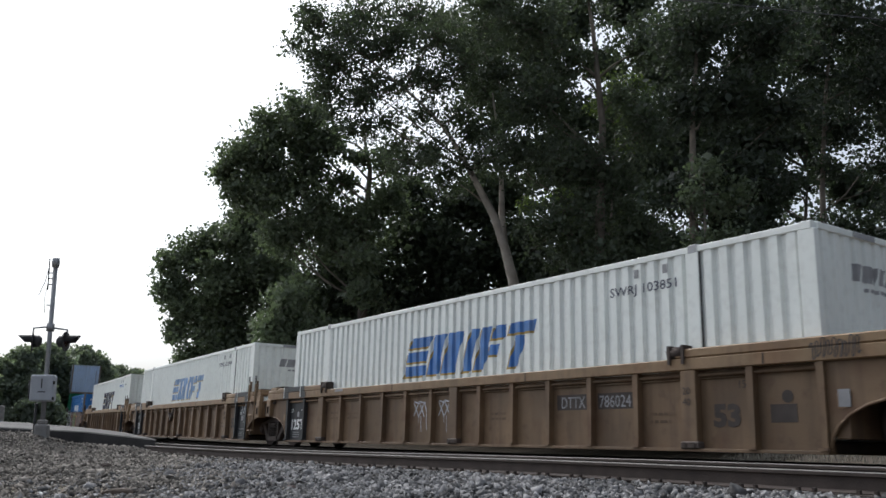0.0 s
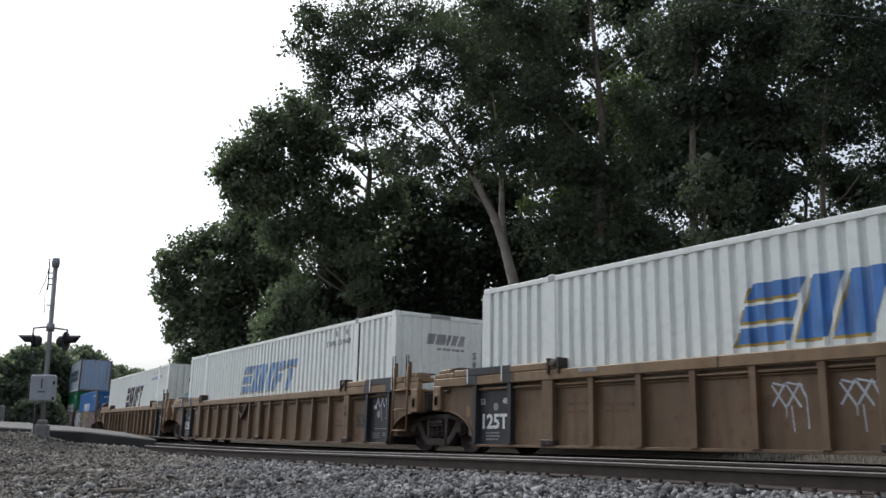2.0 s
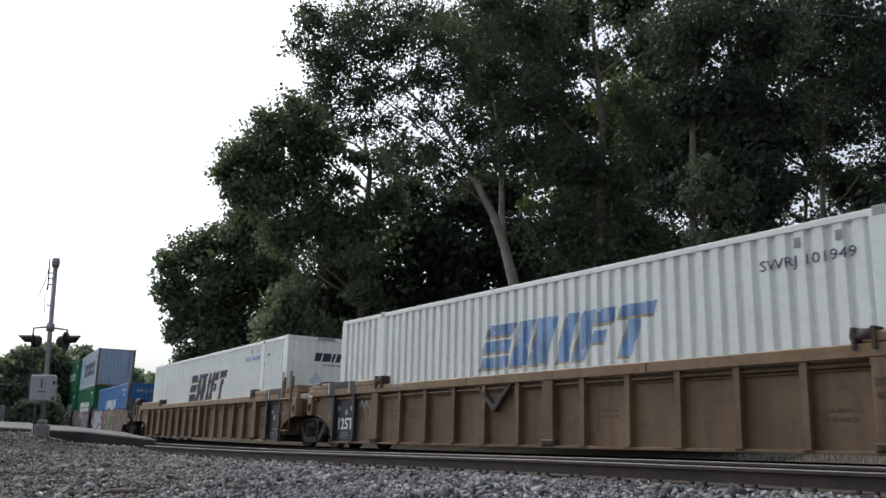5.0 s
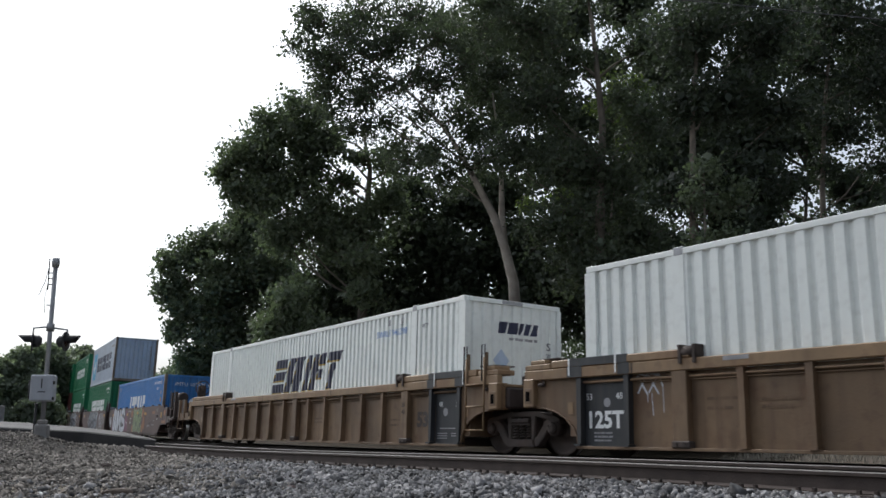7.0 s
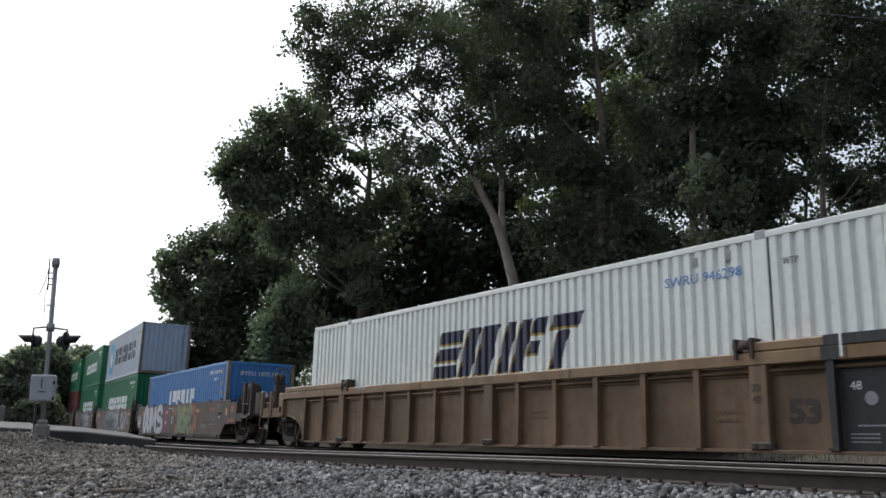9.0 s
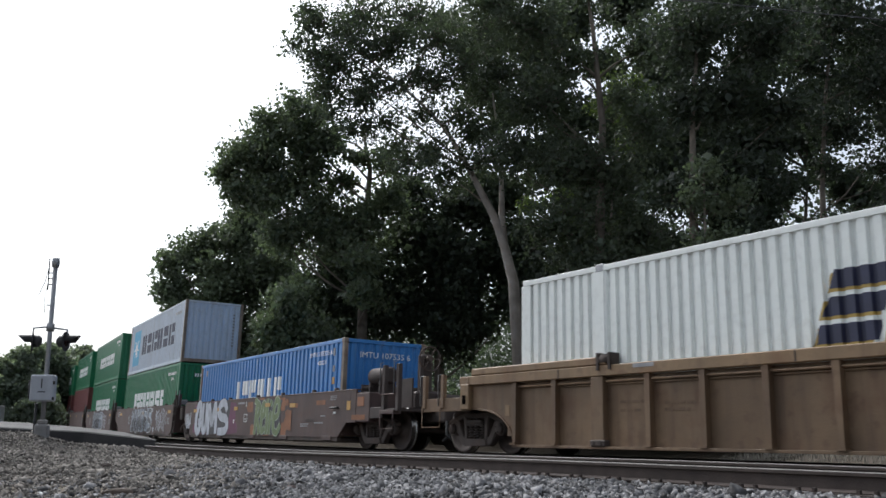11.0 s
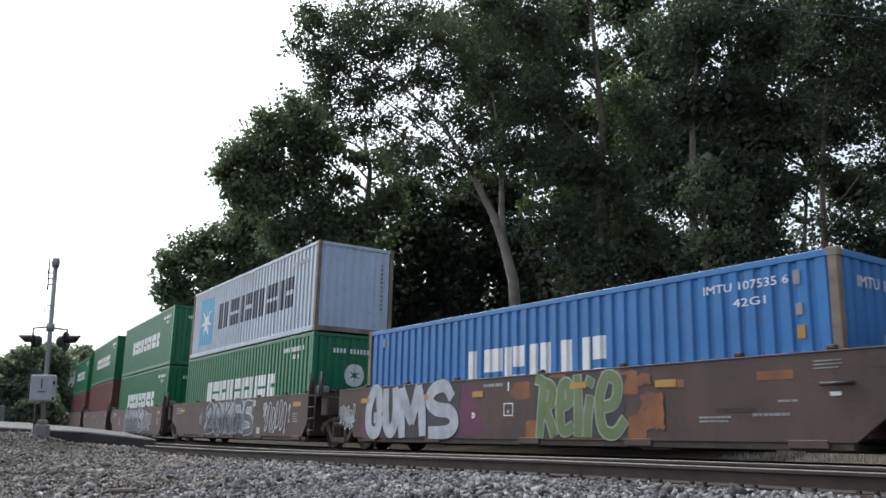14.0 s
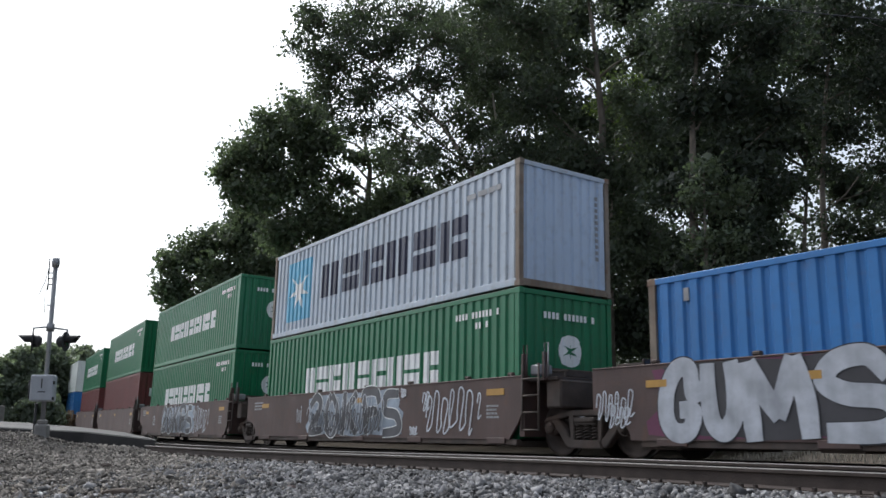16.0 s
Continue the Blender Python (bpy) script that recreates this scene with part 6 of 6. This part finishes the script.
    scrawl(car, 2.7, -1.378, 1.25, 0.18, 6, "sprayo", 0.014, 63)
    for x, z, q in ((3.25, 1.18, 0.4), (4.9, 1.22, 0.55), (-0.4, 1.2, 0.3), (2.9, 0.78, 0.3), (7.0, 0.82, 0.7)):
        part("paint_patch", boxes((x, x + q, -1.379, -1.3755, z, z + 0.12), bev=0), "sprayo", car)
    bm = bmesh.new()
    for bx in ((-0.62, -0.60, 0.82, 1.06), (-0.36, -0.34, 0.82, 1.06), (-0.60, -0.36, 1.04, 1.06), (-0.60, -0.36, 0.82, 0.84)):
        box(bm, bx[0], bx[1], -1.379, -1.3755, bx[2], bx[3])
    part("plate_mark", bm, "inkwhite", car)
    write("H", -0.52, -1.3775, 0.87, 0.07, "inkwhite", car)
    write("D", -1.62, -1.3775, 0.80, 0.10, "inkwhite", car, fat=0.01)
    part("white_mark", boxes((-0.5, -0.46, -1.379, -1.3755, 1.28, 1.45), bev=0), "inkwhite", car)
    bars(car, -1.25, -1.377, 1.38, 0.6, 0.06, "inkgrey")
    bars(car, 3.9, -1.377, 0.72, 0.6, 0.03, "inkgrey", 2, 0.025)
    bars(car, 4.8, -1.377, 0.74, 0.6, 0.04, "inkgrey")
    for x, z, q in ((-6.05, 1.2, 0.4), (-3.5, 1.2, 0.35), (-1.6, 1.2, 0.35), (1.2, 1.25, 0.4), (3.1, 1.2, 0.4)):
        part("reflector", boxes((x, x + q, -1.389, -1.375, z, z + 0.11), bev=0), "reflector", car, "yellow reflective strip")
    scrawl(car, -7.12, -1.378, 0.72, 0.46, 6, "sprayw", 0.013, 3)
    scrawl(car, -6.85, -1.380, 0.60, 0.40, 4, "sprayw", 0.012, 14)
    ride(car, 60.404, 7.2)

    # green box below, grey box above
    def stack(d, lower, upper, z_top, low_h=2.9):
        ride(lower, d, 7.2, 0.41)
        ride(upper, d, 7.2, z_top)

    def green_box(h=2.87):
        c, side, endp = box40("dark green ribbed forty-foot container with white blocks", "green", h)
        block_word(c, side, 1.207, -3.45, 1.0 if h < 2.7 else 1.14, 6.9, 0.64 if h < 2.7 else 0.71, 9, "inkwhite")
        bm = bmesh.new()
        for q in range(13):
            if q not in (4, 11):
                box(bm, 3.96 + q * 0.118, 4.03 + q * 0.118, -1.215, -1.212, h - 0.47, h - 0.34)
            if q in (6, 7, 9):
                box(bm, 3.96 + q * 0.118, 4.03 + q * 0.118, -1.215, -1.212, h - 0.69, h - 0.56)
        part("small_print", bm, "inkwhite", c)
        bm = bmesh.new()
        for q in range(13):
            if q not in (4, 11):
                box(bm, 6.092, 6.097, -0.60 + q * 0.105, -0.535 + q * 0.105, h - 0.55, h - 0.42)
        part("small_print", bm, "inkwhite", c)
        painted([ring_poly(0.1, h - 1.15, 0.32)], endp, 6.076, "inkwhite", c, "white round emblem", end=True)
        painted([star_poly(0.1, h - 1.15, 0.2, 0.06, 6)], endp, 6.076, "green", c, end=True, lift=0.007)
        return c
    low = green_box()
    # side wall dirtier; the end wall's colour carries the blue skylight on it
    up, side, endp = box40("pale grey ribbed forty-foot container with dark blocks", "grey", 2.59, "rustpost", end_colour="paleblue")
    painted([slanted(-5.07, 0.41, 1.69, 1.78)], side, 1.207, "sky blue", up, "light blue square")
    painted([star_poly(-4.22, 1.30, 0.72, 0.2)], side, 1.207, "inkwhite", up, "white star", lift=0.008)
    block_word(up, side, 1.207, -2.71, 0.87, 7.2, 0.93, 6, "inkdark")
    bars(up, 4.3, -1.212, 2.08, 1.2, 0.12, "inkgrey")
    bm = bmesh.new()
    for q in range(11):
        box(bm, 6.092, 6.097, 0.80, 0.88, 2.05 - q * 0.13, 2.13 - q * 0.13)
    part("small_print", bm, "inkgrey", up)
    stack(75.765, low, up, 3.30)
    for i, (d, h2, zt) in enumerate(((91.155, 2.59, 3.305), (106.545, 2.59, 3.327), (121.935, 2.59, 3.076))):
        if i == 0:
            low = green_box(2.87)
        else:
            low, side, endp = box40("maroon ribbed forty-foot container", "maroon", 2.9 if i == 1 else 2.65)
            painted([slanted(-0.7, 1.75, 0.35, 0.4), slanted(-0.2, 1.75, 0.4, 0.4)], endp, 6.076, "inkwhite", low, end=True)
        stack(d, low, green_box(h2), zt)
    for i, d in enumerate((75.765, 91.155, 106.545, 121.935)):
        car = brown_wagon("joint")
        if i < 2:
            blob(car, -2.95, 2.25, 0.41, 1.5, "sprayb", -1.3768, 70 + i, "pale blue spray-painted field")
            swirls = [(((0.12, 0.75), (0.35, 0.95), (0.55, 0.75), (0.30, 0.35), (0.12, 0.12), (0.60, 0.14)),),
                      (((0.95, 0.95), (0.78, 0.6), (0.86, 0.15), (1.12, 0.12), (1.22, 0.6), (1.02, 0.95)),),
                      (((1.50, 0.98), (1.48, 0.5), (1.44, 0.06)), ((1.92, 0.95), (1.62, 0.55), (1.95, 0.08))),
                      (((2.30, 0.08), (2.26, 0.55), (2.20, 0.95), (2.60, 0.98), (2.72, 0.75)), ((2.24, 0.52), (2.62, 0.56))),
                      (((3.30, 0.90), (2.96, 0.88), (2.92, 0.55), (3.28, 0.45), (3.36, 0.16), (2.90, 0.08)),)]
            piece(car, -2.75 - 0.2 * i, -1.379, 0.42, 1.42, 1.06, swirls if i == 0 else swirls[::-1], 0.112, "sprayd", "inkwhite", 0.026, "dark grey spray-painted letters with white outlines", 0.2)
            scrawl(car, -2.8, -1.3895, 0.46, 0.95, 15, "sprayw", 0.011, 52 + i)
            scrawl(car, -2.6, -1.3915, 0.50, 0.60, 22, "charcoal", 0.020, 56 + i)
            scrawl(car, 3.15 - i, -1.378, 0.48, 0.98, 6, "sprayw", 0.02, 30 + i)
            scrawl(car, 3.0 - i, -1.380, 0.95, 0.5, 2, "sprayw", 0.018, 41 + i)
            scrawl(car, 5.0 - i, -1.380, 0.75, 0.6, 1, "sprayw", 0.016, 44 + i)
            scrawl(car, 2.5 - i, -1.378, 0.45, 0.22, 5, "sprayw", 0.012, 33 + i)
            scrawl(car, 2.1 - i, -1.386, 1.28, 0.2, 4, "sprayw", 0.012, 36 + i)
            scrawl(car, -3.5 - i, -1.378, 0.75, 0.45, 3, "sprayw", 0.010, 38 + i)
        for x, q in ((-6.0, 0.5), (0.0, 0.3), (5.3, 0.55)):
            part("reflector", boxes((x, x + q, -1.3835, -1.375, 1.22, 1.34), bev=0), "reflector", car, "yellow reflective strip")
        bars(car, 5.3, -1.377, 1.0, 0.42, 0.04, "inkgrey", 4, 0.03)
        bars(car, -6.6, -1.377, 1.35, 0.7, 0.05, "inkgrey", 3, 0.04)
        ride(car, d, 7.2)
    # the wagon behind them
    c = container("white ribbed container stacked on a blue one", "white", 16.154, 2.591, 2.6, 0.28, 6.05, group="white containers")[0]
    ride(c, 142.7, 9.0, 3.3)
    c = container("blue ribbed container low in the last wagon", "blue", 16.154, 2.591, 2.85, 0.28, 6.05)[0]
    ride(c, 142.7, 9.0, 0.431)
    ride(yellow_wagon("coupler", "coupler", ""), 142.7, 9.0)

    for d, half in ((-9.75, 0.80), (9.88, 0.87), (29.43, 0.87), (48.75, 0.78), (52.84, 0.83), (68.08, 0.88), (83.46, 0.88), (98.85, 0.88), (114.24, 0.88), (129.6, 0.85), (133.0, 0.85), (152.4, 0.85)):
        tk = rail_truck("grimy two-axle truck with coil springs and solid wheels", half)
        TRUCKS.append((tk["truck"], tk["wheels"], d))


def build_pickup():
    """A white pickup parked on the lane beyond the train, its nose to the crossing."""
    v = thing("pickup_truck", "white pickup truck with dark windows parked on the lane", "pickup truck", m=pose(7.75, 26.0, 0.88, 0, 0, 178))
    lower = [(-2.6, 0.42), (2.6, 0.42), (2.65, 0.85), (2.5, 1.05), (1.0, 1.14), (-2.6, 1.12)]
    bm = bmesh.new()
    prism(bm, lower, -0.95, 0.95)
    bmesh.ops.recalc_face_normals(bm, faces=bm.faces)
    bmesh.ops.bevel(bm, geom=bm.edges[:], offset=0.04, segments=2, affect="EDGES")
    part("body", bm, "whitecar", v)
    cab = [(0.95, 1.12), (0.45, 1.62), (0.25, 1.68), (-0.85, 1.68), (-0.98, 1.60), (-1.05, 1.12)]
    bm = bmesh.new()
    prism(bm, cab, -0.84, 0.84)
    bmesh.ops.recalc_face_normals(bm, faces=bm.faces)
    bmesh.ops.bevel(bm, geom=bm.edges[:], offset=0.03, segments=2, affect="EDGES")
    part("cab", bm, "whitecar", v)
    for k in (-1, 1):
        for poly in ([(0.78, 1.16), (0.36, 1.58), (0.02, 1.58), (0.02, 1.16)], [(-0.07, 1.16), (-0.07, 1.58), (-0.84, 1.58), (-0.90, 1.16)]):
            bm = bmesh.new()
            prism(bm, poly, *sorted((k * 0.838, k * 0.846)))
            bmesh.ops.recalc_face_normals(bm, faces=bm.faces)
            part("side_window", bm, "glass", v, "dark tinted window")
        for x in (-1.65, 1.65):
            part("wheel", tubes(([(x, k * 0.72, 0.37), (x, k * 0.96, 0.37)], 0.37), sides=18), "rubber", v)


def motions():
    """The train rolls by at a steady pace, its wheels turning."""
    times = [0.5 * i for i in range(33)]
    for ob, d, half, z in TRAIN:
        walk(ob, [(t, on_track(travelled(t) - d, half) @ pose(0, 0, z)) for t in times])
    for ob, wheels, d in TRUCKS:
        walk(ob, [(t, on_track(travelled(t) - d, 0.9) @ pose(0, 0, TRACK_Z)) for t in times])
        for ws, x in wheels:
            walk(ws, [(0.1 * i, pose(x, 0, 0.48) @ Matrix.Rotation(travelled(0.1 * i) / 0.478, 4, "Y")) for i in range(161)])


build_ground()
near_track, near_ties = build_track("near_track", "empty near railway track with rusty rails on timber ties", NEAR, NEAR_Z, -200, 70, -30, 12)
far_track, far_ties = build_track("train_track", "railway track under the freight train", 0.0, TRACK_Z, -320, 110, -22, 14)
build_road()
build_trees()
build_undergrowth()
build_signal()
build_debris()
build_cable()
build_block()
build_train()
build_pickup()
build_grass()
build_ballast()
build_ties(near_track, *near_ties)
build_ties(far_track, *far_ties)
motions()
